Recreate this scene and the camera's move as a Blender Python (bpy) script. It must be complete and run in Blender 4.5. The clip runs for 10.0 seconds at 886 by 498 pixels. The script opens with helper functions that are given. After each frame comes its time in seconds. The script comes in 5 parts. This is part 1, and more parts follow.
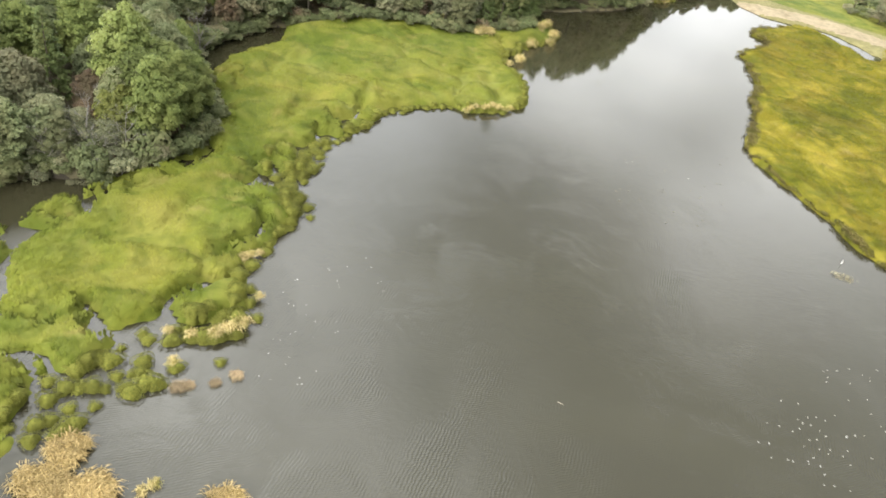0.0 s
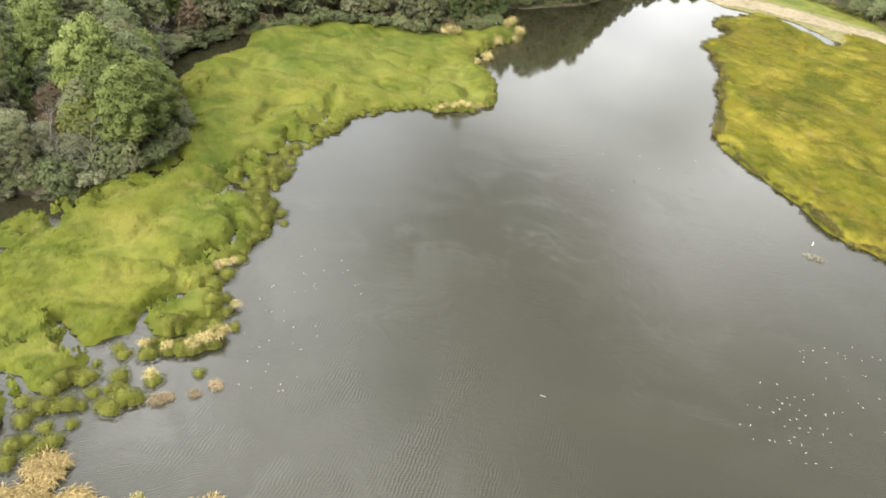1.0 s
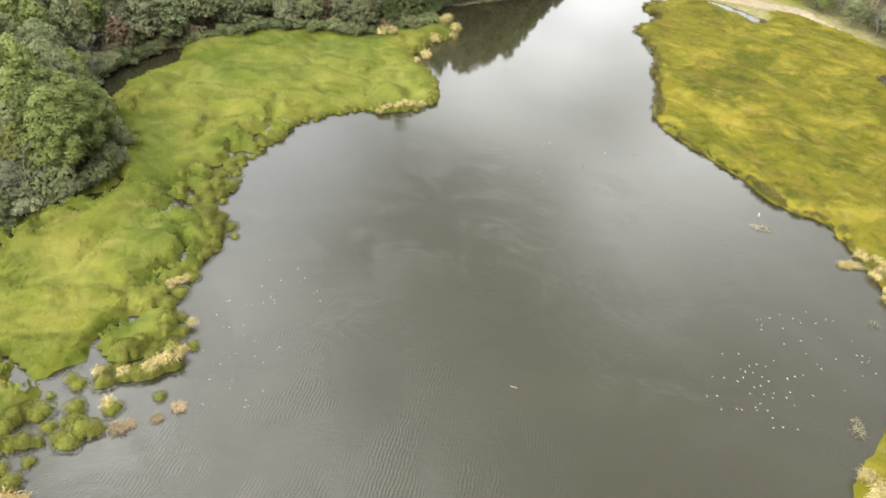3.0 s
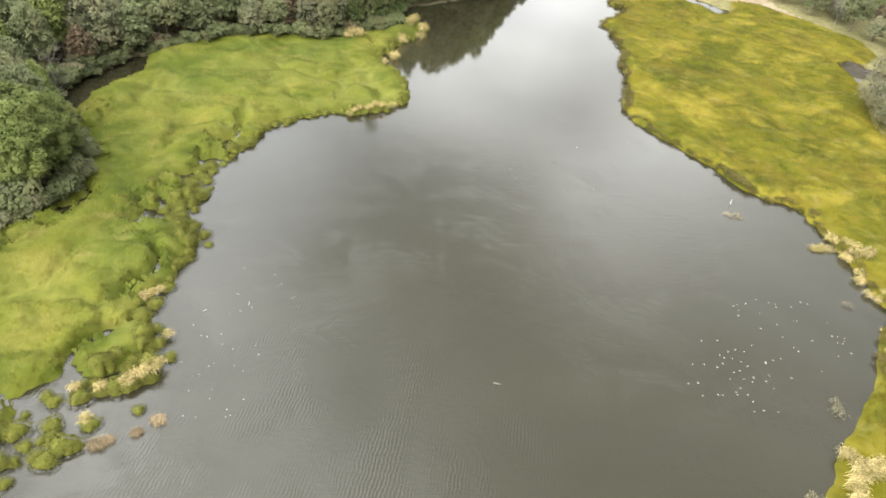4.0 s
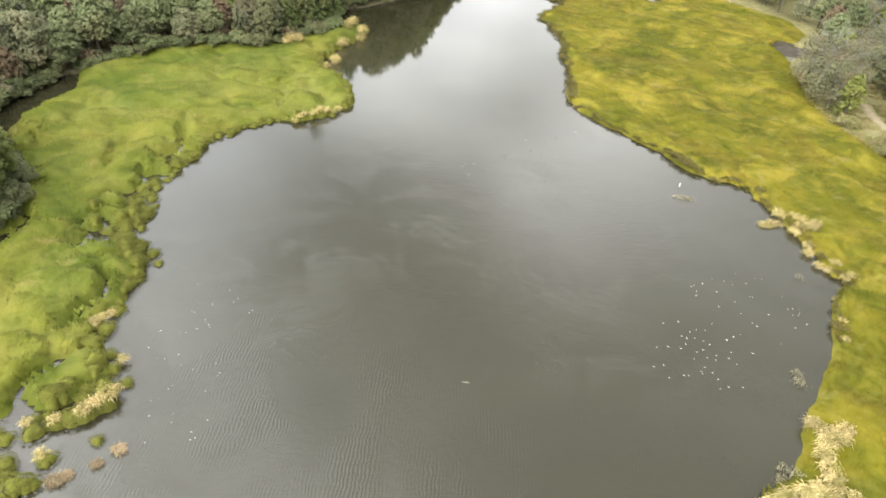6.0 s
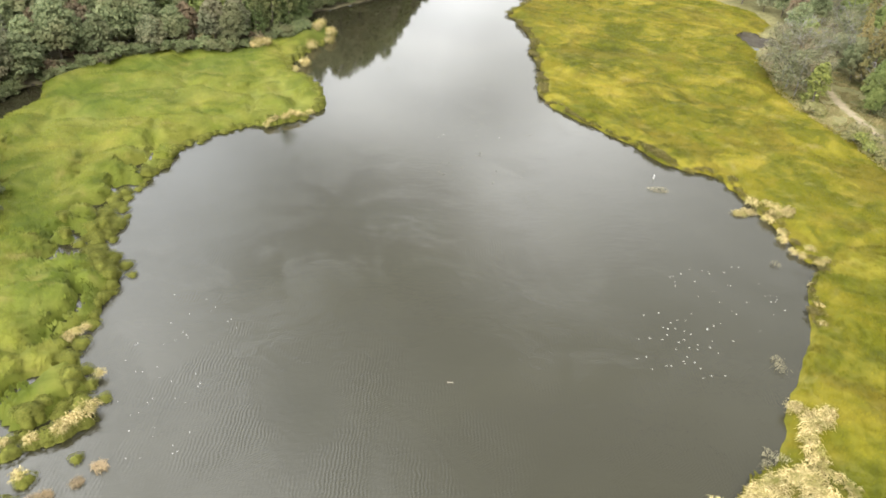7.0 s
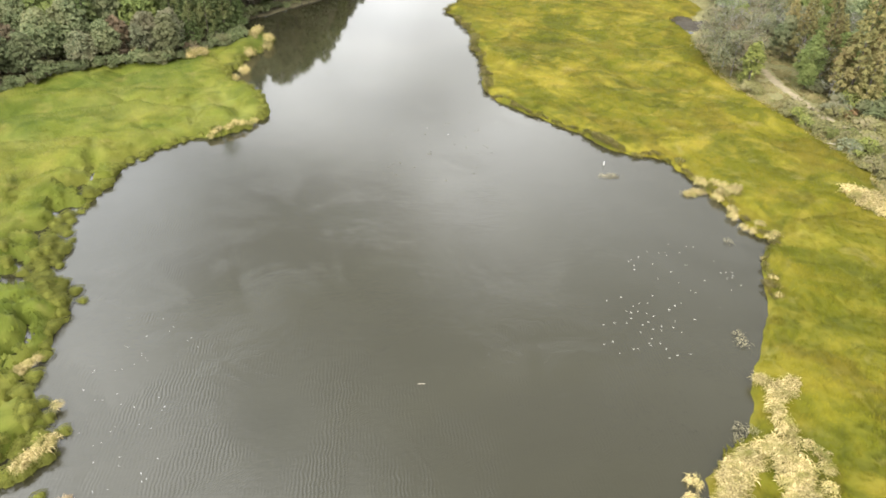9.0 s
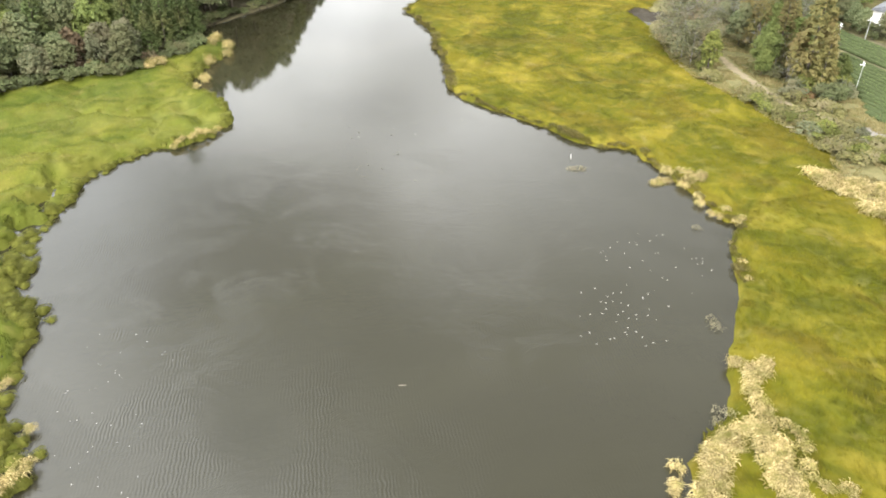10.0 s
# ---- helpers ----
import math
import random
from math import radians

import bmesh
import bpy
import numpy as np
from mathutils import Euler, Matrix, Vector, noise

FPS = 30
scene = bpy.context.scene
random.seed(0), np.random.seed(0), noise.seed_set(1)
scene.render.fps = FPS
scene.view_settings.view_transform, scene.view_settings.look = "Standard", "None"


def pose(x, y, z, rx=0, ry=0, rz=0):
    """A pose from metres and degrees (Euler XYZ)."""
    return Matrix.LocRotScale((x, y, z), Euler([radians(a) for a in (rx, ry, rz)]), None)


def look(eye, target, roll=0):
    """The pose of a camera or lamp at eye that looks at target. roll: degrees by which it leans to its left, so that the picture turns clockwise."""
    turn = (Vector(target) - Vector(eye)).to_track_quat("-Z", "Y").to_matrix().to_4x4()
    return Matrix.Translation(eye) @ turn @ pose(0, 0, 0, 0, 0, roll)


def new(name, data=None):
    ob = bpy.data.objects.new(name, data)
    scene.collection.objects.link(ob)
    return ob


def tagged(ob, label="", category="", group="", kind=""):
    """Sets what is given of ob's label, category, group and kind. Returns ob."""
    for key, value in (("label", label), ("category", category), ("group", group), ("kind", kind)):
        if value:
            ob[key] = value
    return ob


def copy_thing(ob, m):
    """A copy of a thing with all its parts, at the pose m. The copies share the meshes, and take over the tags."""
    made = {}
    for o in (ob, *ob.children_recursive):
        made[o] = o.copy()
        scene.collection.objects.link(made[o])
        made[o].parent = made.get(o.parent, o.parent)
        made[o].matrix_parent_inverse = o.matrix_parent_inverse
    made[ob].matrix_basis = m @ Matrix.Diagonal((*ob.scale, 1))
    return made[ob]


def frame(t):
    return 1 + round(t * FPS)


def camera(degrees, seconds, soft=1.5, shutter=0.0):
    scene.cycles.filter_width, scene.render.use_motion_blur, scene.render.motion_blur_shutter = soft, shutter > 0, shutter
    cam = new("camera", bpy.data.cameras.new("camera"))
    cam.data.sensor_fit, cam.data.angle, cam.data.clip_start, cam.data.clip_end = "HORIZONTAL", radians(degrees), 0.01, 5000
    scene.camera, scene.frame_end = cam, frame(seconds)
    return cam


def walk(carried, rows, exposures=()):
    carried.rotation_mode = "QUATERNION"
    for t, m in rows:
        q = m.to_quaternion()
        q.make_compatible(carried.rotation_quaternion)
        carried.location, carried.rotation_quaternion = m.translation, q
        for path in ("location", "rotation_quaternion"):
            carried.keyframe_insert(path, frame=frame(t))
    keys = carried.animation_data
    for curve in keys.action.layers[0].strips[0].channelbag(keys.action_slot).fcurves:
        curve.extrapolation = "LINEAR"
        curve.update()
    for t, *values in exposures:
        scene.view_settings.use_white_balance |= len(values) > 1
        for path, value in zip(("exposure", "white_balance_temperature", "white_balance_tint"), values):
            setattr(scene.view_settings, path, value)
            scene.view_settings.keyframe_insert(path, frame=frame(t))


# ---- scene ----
# ---------------------------------------------------------------- camera
import functools

cam = camera(62.0, 10.0, soft=1.75)
ROWS = [
    (0.0, -0.27, 0.22, 44.93, -0.17, -34.72, 11.60),
    (0.5, -0.11, 0.12, 44.87, -1.16, -34.50, 10.76),
    (1.0, -0.20, 0.20, 44.61, -2.32, -34.25, 10.17),
    (1.5, -0.50, 0.33, 44.21, -3.60, -33.96, 9.64),
    (2.0, -0.65, 0.44, 44.01, -4.71, -33.78, 9.11),
    (2.5, -0.63, 0.46, 43.94, -5.69, -33.64, 8.52),
    (4.0, -0.76, 0.57, 43.54, -8.99, -33.16, 6.74),
    (4.5, -0.79, 0.70, 43.40, -10.01, -33.02, 6.29),
    (5.0, -0.96, 0.95, 43.27, -11.09, -32.94, 5.96),
    (5.5, -1.06, 1.07, 43.16, -12.20, -32.82, 5.49),
    (7.0, -1.42, 1.64, 42.76, -15.60, -32.54, 4.12),
    (7.5, -1.51, 1.78, 42.65, -16.69, -32.47, 3.59),
    (8.0, -1.81, 2.04, 42.57, -17.92, -32.45, 3.26),
    (8.5, -2.01, 2.17, 42.46, -18.98, -32.38, 2.82),
    (9.0, -2.10, 2.32, 42.43, -20.08, -32.37, 2.32),
    (9.5, -2.21, 2.38, 42.44, -21.41, -32.37, 1.66),
    (10.0, -2.39, 2.50, 42.41, -22.85, -32.36, 0.98),
]


def drone(x, y, z, yaw, pitch, roll):
    """A pose that turns by yaw, then tips by pitch, then leans to its left by roll."""
    return pose(x, y, z, 0, 0, yaw) @ pose(0, 0, 0, 90 + pitch) @ pose(0, 0, 0, 0, 0, roll)


walk(cam, [(t, drone(*row)) for t, *row in ROWS])

# ---------------------------------------------------------------- light
THIN_CLOUD = (0.29, 0.93, 0.225)
SUN_HEIGHT, SUN_TURN = 44.0, 196.0  # degrees above the horizon; clockwise from +y
world = bpy.data.worlds.new("overcast_sky")
scene.world = world
world.use_nodes = True
wn, wl = world.node_tree.nodes, world.node_tree.links
wn.clear()
w_out = wn.new("ShaderNodeOutputWorld")
w_bg = wn.new("ShaderNodeBackground")
w_bg.inputs["Strength"].default_value = 0.255
w_sky = wn.new("ShaderNodeTexSky")
w_sky.sky_type, w_sky.sun_disc = "NISHITA", False
w_sky.sun_elevation, w_sky.sun_rotation = radians(SUN_HEIGHT), radians(SUN_TURN)
w_sky.dust_density, w_sky.ozone_density = 3.0, 1.0
w_co = wn.new("ShaderNodeTexCoord")
w_map = wn.new("ShaderNodeMapping")
w_map.inputs["Scale"].default_value = (1.0, 1.0, 2.6)
w_map.inputs["Location"].default_value = (1.7, 2.3, 0.9)
w_noise = wn.new("ShaderNodeTexNoise")
w_noise.inputs["Scale"].default_value, w_noise.inputs["Detail"].default_value = 1.7, 6.0
w_ramp = wn.new("ShaderNodeValToRGB")
w_ramp.color_ramp.elements[0].position, w_ramp.color_ramp.elements[0].color = 0.40, (10.0, 10.3, 10.7, 1)
w_ramp.color_ramp.elements[1].position, w_ramp.color_ramp.elements[1].color = 0.63, (24.5, 24.5, 24.2, 1)
w_mix = wn.new("ShaderNodeMix")
w_mix.data_type = "RGBA"
w_mix.inputs["Factor"].default_value = 0.86
wl.new(w_co.outputs["Generated"], w_map.inputs["Vector"])
wl.new(w_map.outputs["Vector"], w_noise.inputs["Vector"])
wl.new(w_noise.outputs["Fac"], w_ramp.inputs["Fac"])
wl.new(w_sky.outputs["Color"], w_mix.inputs["A"])
wl.new(w_ramp.outputs["Color"], w_mix.inputs["B"])
# the cloud is thinner, and so brighter, low in the north-west
w_dot = wn.new("ShaderNodeVectorMath")
w_dot.operation = "DOT_PRODUCT"
w_dot.inputs[1].default_value = (-1.15, 0.05, 0.0)
w_gain = wn.new("ShaderNodeMapRange")
w_gain.inputs["From Min"].default_value, w_gain.inputs["From Max"].default_value = -1.0, 1.0
w_gain.inputs["To Min"].default_value, w_gain.inputs["To Max"].default_value = 0.05, 1.95
w_mul = wn.new("ShaderNodeVectorMath")
w_mul.operation = "SCALE"
wl.new(w_co.outputs["Generated"], w_dot.inputs[0])
wl.new(w_dot.outputs["Value"], w_gain.inputs["Value"])
wl.new(w_mix.outputs["Result"], w_mul.inputs[0])
wl.new(w_gain.outputs["Result"], w_mul.inputs["Scale"])
# a bright thin place in the cloud, low over the far end of the pond
w_thin = wn.new("ShaderNodeVectorMath")
w_thin.operation = "DOT_PRODUCT"
w_thin.inputs[1].default_value = THIN_CLOUD
w_soft = wn.new("ShaderNodeMapRange")
w_soft.interpolation_type = "SMOOTHSTEP"
w_soft.inputs["From Min"].default_value, w_soft.inputs["From Max"].default_value = 0.95, 0.998
w_soft.inputs["To Min"].default_value, w_soft.inputs["To Max"].default_value = 1.0, 0.95
w_mul2 = wn.new("ShaderNodeVectorMath")
w_mul2.operation = "SCALE"
wl.new(w_co.outputs["Generated"], w_thin.inputs[0])
wl.new(w_thin.outputs["Value"], w_soft.inputs["Value"])
wl.new(w_mul.outputs["Vector"], w_mul2.inputs[0])
wl.new(w_soft.outputs["Result"], w_mul2.inputs["Scale"])
# lighter and darker banks in the cloud cover: bearing from +y and height in degrees, core, rim, brightness
BANKS = ((9, 35, 1, 13, 0.54), (-4, 48, 4, 18, 1.35), (-26, 47, 2, 9, 1.4), (-17, 47, 1, 5, 0.78), (-10, 28, 1, 10, 1.5), (15, 14, 1, 4, 1.1), (20, 20, 1, 6, 0.78), (31, 44, 4, 18, 0.72), (27, 28, 2, 11, 1.4), (46, 30, 3, 14, 1.25))
w_wisp = wn.new("ShaderNodeTexNoise")
w_wisp.inputs["Scale"].default_value, w_wisp.inputs["Detail"].default_value = 4.0, 5.0
w_off = wn.new("ShaderNodeVectorMath")
w_off.operation, w_off.inputs[1].default_value, w_off.inputs[2].default_value = "MULTIPLY_ADD", (0.14,) * 3, (-0.07,) * 3
w_torn = wn.new("ShaderNodeVectorMath")
w_torn.operation = "ADD"
w_unit = wn.new("ShaderNodeVectorMath")
w_unit.operation = "NORMALIZE"
wl.new(w_co.outputs["Generated"], w_wisp.inputs["Vector"])
wl.new(w_wisp.outputs["Color"], w_off.inputs[0])
wl.new(w_off.outputs["Vector"], w_torn.inputs[0])
wl.new(w_co.outputs["Generated"], w_torn.inputs[1])
wl.new(w_torn.outputs["Vector"], w_unit.inputs[0])
w_last = w_mul2.outputs["Vector"]
for bearing, up, core, rim, gain in BANKS:
    b, u = radians(bearing), radians(up)
    w_side = wn.new("ShaderNodeVectorMath")
    w_side.operation = "DOT_PRODUCT"
    w_side.inputs[1].default_value = (math.sin(b) * math.cos(u), math.cos(b) * math.cos(u), math.sin(u))
    w_bank = wn.new("ShaderNodeMapRange")
    w_bank.interpolation_type = "SMOOTHSTEP"
    w_bank.inputs["From Min"].default_value, w_bank.inputs["From Max"].default_value = math.cos(radians(rim)), math.cos(radians(core))
    w_bank.inputs["To Min"].default_value, w_bank.inputs["To Max"].default_value = 1.0, gain
    w_next = wn.new("ShaderNodeVectorMath")
    w_next.operation = "SCALE"
    wl.new(w_unit.outputs["Vector"], w_side.inputs[0])
    wl.new(w_side.outputs["Value"], w_bank.inputs["Value"])
    wl.new(w_last, w_next.inputs[0])
    wl.new(w_bank.outputs["Result"], w_next.inputs["Scale"])
    w_last = w_next.outputs["Vector"]
wl.new(w_last, w_bg.inputs["Color"])
wl.new(w_bg.outputs["Background"], w_out.inputs["Surface"])

sun = new("sun", bpy.data.lights.new("sun", "SUN"))
sun.data.energy, sun.data.angle, sun.data.color = 4.4, radians(34), (1.0, 0.95, 0.86)
az, el = radians(SUN_TURN), radians(SUN_HEIGHT)
sun.matrix_world = look((90 * math.sin(az), 90 * math.cos(az), 120), (0, 0, 120 - 90 * math.tan(el)))
scene.view_settings.exposure = 0.0


# ---------------------------------------------------------------- materials
class Nodes:
    """Short hand for building one node material."""

    def __init__(self, name):
        self.mat = bpy.data.materials.new(name)
        self.mat.use_nodes = True
        self.tree = self.mat.node_tree
        self.bsdf = self.tree.nodes["Principled BSDF"]

    def add(self, kind, **values):
        node = self.tree.nodes.new(kind)
        for key, value in values.items():
            node.inputs[key.replace("_", " ")].default_value = value
        return node

    def link(self, a, b):
        self.tree.links.new(a, b)

    def place(self, scale=(1, 1, 1)):
        co = self.add("ShaderNodeNewGeometry")
        mp = self.add("ShaderNodeMapping", Scale=scale)
        self.link(co.outputs["Position"], mp.inputs["Vector"])
        return mp.outputs["Vector"]

    def noise(self, scale, detail=4.0, rough=0.55, vector=None, distortion=0.0):
        n = self.add("ShaderNodeTexNoise", Scale=scale, Detail=detail, Roughness=rough, Distortion=distortion)
        self.link(vector if vector is not None else self.place(), n.inputs["Vector"])
        return n.outputs["Fac"]

    def ramp(self, fac, stops):
        r = self.add("ShaderNodeValToRGB")
        e = r.color_ramp.elements
        while len(e) < len(stops):
            e.new(0.5)
        for i, (p, c) in enumerate(stops):
            e[i].position, e[i].color = p, (*c, 1)
        self.link(fac, r.inputs["Fac"])
        return r.outputs["Color"]

    def mix(self, a, b, fac, mode="MIX"):
        m = self.add("ShaderNodeMix")
        m.data_type, m.blend_type = "RGBA", mode
        for key, value in (("A", a), ("B", b), ("Factor", fac)):
            if isinstance(value, (int, float)):
                m.inputs[key].default_value = value
            elif isinstance(value, tuple):
                m.inputs[key].default_value = (*value, 1)
            else:
                self.link(value, m.inputs[key])
        return m.outputs["Result"]

    def bump(self, height, strength, distance):
        b = self.add("ShaderNodeBump", Strength=strength, Distance=distance)
        self.link(height, b.inputs["Height"])
        self.link(b.outputs["Normal"], self.bsdf.inputs["Normal"])

    def done(self, colour, rough=0.8, spec=0.3):
        if isinstance(colour, tuple):
            self.bsdf.inputs["Base Color"].default_value = (*colour, 1)
        else:
            self.link(colour, self.bsdf.inputs["Base Color"])
        self.bsdf.inputs["Roughness"].default_value = rough
        self.bsdf.inputs["Specular IOR Level"].default_value = spec
        return self.mat


def soil(name, dark, light, scale=0.8, bump=0.3):
    n = Nodes(name)
    big = n.ramp(n.noise(0.12, 3), [(0.35, dark), (0.65, light)])
    fine = n.ramp(n.noise(scale, 6, 0.65), [(0.3, tuple(c * 0.6 for c in dark)), (0.7, tuple(min(1, c * 1.25) for c in light))])
    n.bump(n.noise(2.5, 6, 0.7), bump, 0.3)
    return n.done(n.mix(big, fine, 0.5), 0.95, 0.1)


def leafy(name, dark, light, odd=None, spread=0.3):
    """Leaves or blades: their tint differs from clump to clump and from plant to plant."""
    n = Nodes(name)
    geo, info = n.add("ShaderNodeNewGeometry"), n.add("ShaderNodeObjectInfo")
    col = n.ramp(geo.outputs["Random Per Island"], [(0.0, dark), (1.0, light)])
    if odd:
        col = n.mix(col, odd, n.ramp(n.noise(spread, 3), [(0.45, (0, 0, 0)), (0.7, (1, 1, 1))]))
    hsv = n.add("ShaderNodeHueSaturation", Saturation=1.0)
    vary = n.add("ShaderNodeMapRange", To_Min=0.72, To_Max=1.25)
    n.link(info.outputs["Random"], vary.inputs["Value"])
    n.link(vary.outputs["Result"], hsv.inputs["Value"])
    n.link(col, hsv.inputs["Color"])
    mat = n.done(hsv.outputs["Color"], 0.75, 0.2)
    trans = n.add("ShaderNodeBsdfTranslucent")
    n.link(hsv.outputs["Color"], trans.inputs["Color"])
    both = n.add("ShaderNodeMixShader", Fac=0.46)
    n.link(n.bsdf.outputs["BSDF"], both.inputs[1])
    n.link(trans.outputs["BSDF"], both.inputs[2])
    n.link(both.outputs["Shader"], n.tree.nodes["Material Output"].inputs["Surface"])
    return mat


def plain(name, colour, rough=0.7, spec=0.3, vary=0.25, scale=3.0):
    n = Nodes(name)
    col = n.ramp(n.noise(scale, 5, 0.6), [(0.3, tuple(c * (1 - vary) for c in colour)), (0.7, tuple(min(1, c * (1 + vary)) for c in colour))])
    return n.done(col, rough, spec)


WEST_STOPS = [(0.28, (0.0534, 0.0706, 0.0110)), (0.44, (0.0786, 0.0907, 0.0134)), (0.56, (0.0978, 0.1027, 0.0158)), (0.72, (0.1250, 0.1162, 0.0216))]
EAST_STOPS = [(0.33, (0.0528, 0.0531, 0.0031)), (0.44, (0.0723, 0.0693, 0.0040)), (0.54, (0.0918, 0.0810, 0.0056)), (0.66, (0.1168, 0.0990, 0.0083))]


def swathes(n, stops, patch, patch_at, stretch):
    """Swathes of greener and strawer grass, with straw patches, darker olive blotches and painted shade between clumps;
    the south is greener.
    """
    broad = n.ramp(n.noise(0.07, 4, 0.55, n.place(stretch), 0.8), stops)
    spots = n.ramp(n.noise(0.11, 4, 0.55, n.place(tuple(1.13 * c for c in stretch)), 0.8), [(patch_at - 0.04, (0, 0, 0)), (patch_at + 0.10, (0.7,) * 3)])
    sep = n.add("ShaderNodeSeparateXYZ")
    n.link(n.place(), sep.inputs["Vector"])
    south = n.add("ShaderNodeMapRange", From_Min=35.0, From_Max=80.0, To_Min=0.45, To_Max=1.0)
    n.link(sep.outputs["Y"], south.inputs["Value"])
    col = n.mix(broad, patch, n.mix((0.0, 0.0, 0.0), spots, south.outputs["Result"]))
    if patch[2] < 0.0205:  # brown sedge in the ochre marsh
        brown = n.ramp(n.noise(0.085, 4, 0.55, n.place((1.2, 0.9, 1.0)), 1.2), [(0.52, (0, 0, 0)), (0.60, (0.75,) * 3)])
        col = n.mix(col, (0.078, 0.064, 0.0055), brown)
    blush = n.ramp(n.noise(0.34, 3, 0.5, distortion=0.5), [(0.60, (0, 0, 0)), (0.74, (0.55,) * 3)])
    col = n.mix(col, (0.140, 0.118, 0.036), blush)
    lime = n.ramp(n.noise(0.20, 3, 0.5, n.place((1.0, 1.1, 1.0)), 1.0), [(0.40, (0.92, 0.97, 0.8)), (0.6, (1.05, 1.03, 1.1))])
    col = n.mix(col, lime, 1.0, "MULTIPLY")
    # darker streaks: olive blotches, plus clump shade put into the grass colour
    marsh_mask = n.ramp(n.noise(0.24, 3, 0.5, n.place(stretch), 1.4), [(0.36, (0.66, 0.72, 0.58)), (0.54, (1.0, 1.0, 1.0))])
    return n.mix(col, marsh_mask, 1.0, "MULTIPLY")


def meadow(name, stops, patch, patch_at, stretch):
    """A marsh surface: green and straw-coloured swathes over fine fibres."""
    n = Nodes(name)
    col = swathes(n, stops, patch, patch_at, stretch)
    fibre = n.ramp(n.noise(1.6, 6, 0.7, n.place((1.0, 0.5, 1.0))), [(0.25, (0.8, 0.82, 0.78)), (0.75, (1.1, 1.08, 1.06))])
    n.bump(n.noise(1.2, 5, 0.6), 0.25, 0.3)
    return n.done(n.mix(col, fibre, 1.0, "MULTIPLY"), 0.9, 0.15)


def water_material():
    n = Nodes("pond_water")
    silt = n.ramp(n.noise(0.02, 4, 0.6, distortion=0.8), [(0.35, (0.0183, 0.0171, 0.0089)), (0.7, (0.0257, 0.0242, 0.0131))])
    # thin pale films of pollen, drawn out by the wind
    film = n.ramp(n.noise(0.16, 5, 0.62, n.place((0.55, 1.5, 1.0)), 2.2), [(0.64, (0, 0, 0)), (0.76, (0.06,) * 3)])
    n.done(n.mix(silt, (0.062, 0.061, 0.056), film), 0.05, 0.5)
    n.bsdf.inputs["IOR"].default_value = 1.40
    ripples = None
    for scale, turn in ((1.45, 62), (1.1, 14)):
        rows = n.add("ShaderNodeTexWave", Scale=scale, Distortion=7.0, Detail=4.0)
        rows.inputs["Detail Scale"].default_value = 0.65
        mp = n.add("ShaderNodeMapping", Rotation=(0, 0, radians(turn)))
        n.link(n.place(), mp.inputs["Vector"])
        n.link(mp.outputs["Vector"], rows.inputs["Vector"])
        gust = n.ramp(n.noise(0.10 + 0.02 * scale, 4, 0.6, distortion=1.0), [(0.43, (0.0, 0.0, 0.0)), (0.60, (1, 1, 1))])
        wave = n.mix((0.0, 0.0, 0.0), rows.outputs["Color"], gust)
        ripples = wave if ripples is None else n.mix(ripples, wave, 0.5)
    chop = n.noise(2.0, 4, 0.6, n.place((0.55, 1.1, 1.0)), 0.6)
    sep = n.add("ShaderNodeSeparateXYZ")
    n.link(n.place(), sep.inputs["Vector"])
    lee = n.add("ShaderNodeMapRange", From_Min=72.0, From_Max=122.0, To_Min=1.0, To_Max=0.08)  # the wood shelters the far end
    n.link(sep.outputs["Y"], lee.inputs["Value"])
    near = n.add("ShaderNodeMapRange", From_Min=40.0, From_Max=95.0, To_Min=1.0, To_Max=0.45)  # long wavelets run out towards the south end
    n.link(sep.outputs["Y"], near.inputs["Value"])
    rows = n.mix((0.0, 0.0, 0.0), ripples, near.outputs["Result"])
    n.bump(n.mix((0.0, 0.0, 0.0), n.mix(rows, chop, 0.4), lee.outputs["Result"]), 1.0, 0.028)
    return n.mat


M = {
    "water": water_material(),
    "bed": soil("pond_mud", (0.030, 0.026, 0.020), (0.05, 0.044, 0.033)),
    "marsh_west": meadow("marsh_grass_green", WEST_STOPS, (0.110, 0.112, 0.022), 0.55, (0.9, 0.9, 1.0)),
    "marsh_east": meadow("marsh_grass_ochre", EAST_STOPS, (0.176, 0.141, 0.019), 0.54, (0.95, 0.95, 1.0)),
    "forest_floor": soil("forest_floor", (0.070, 0.064, 0.036), (0.125, 0.110, 0.066)),
    "bank": soil("dry_bank", (0.092, 0.088, 0.036), (0.148, 0.132, 0.062)),
    "sand": soil("sandy_track", (0.150, 0.122, 0.076), (0.215, 0.180, 0.120)),
    "road": soil("worn_road", (0.15, 0.138, 0.118), (0.20, 0.186, 0.16)),
    "bark": plain("bark", (0.10, 0.085, 0.065), 0.9, 0.1),
    "twig": plain("bare_twigs", (0.17, 0.16, 0.145), 0.9, 0.1),
}


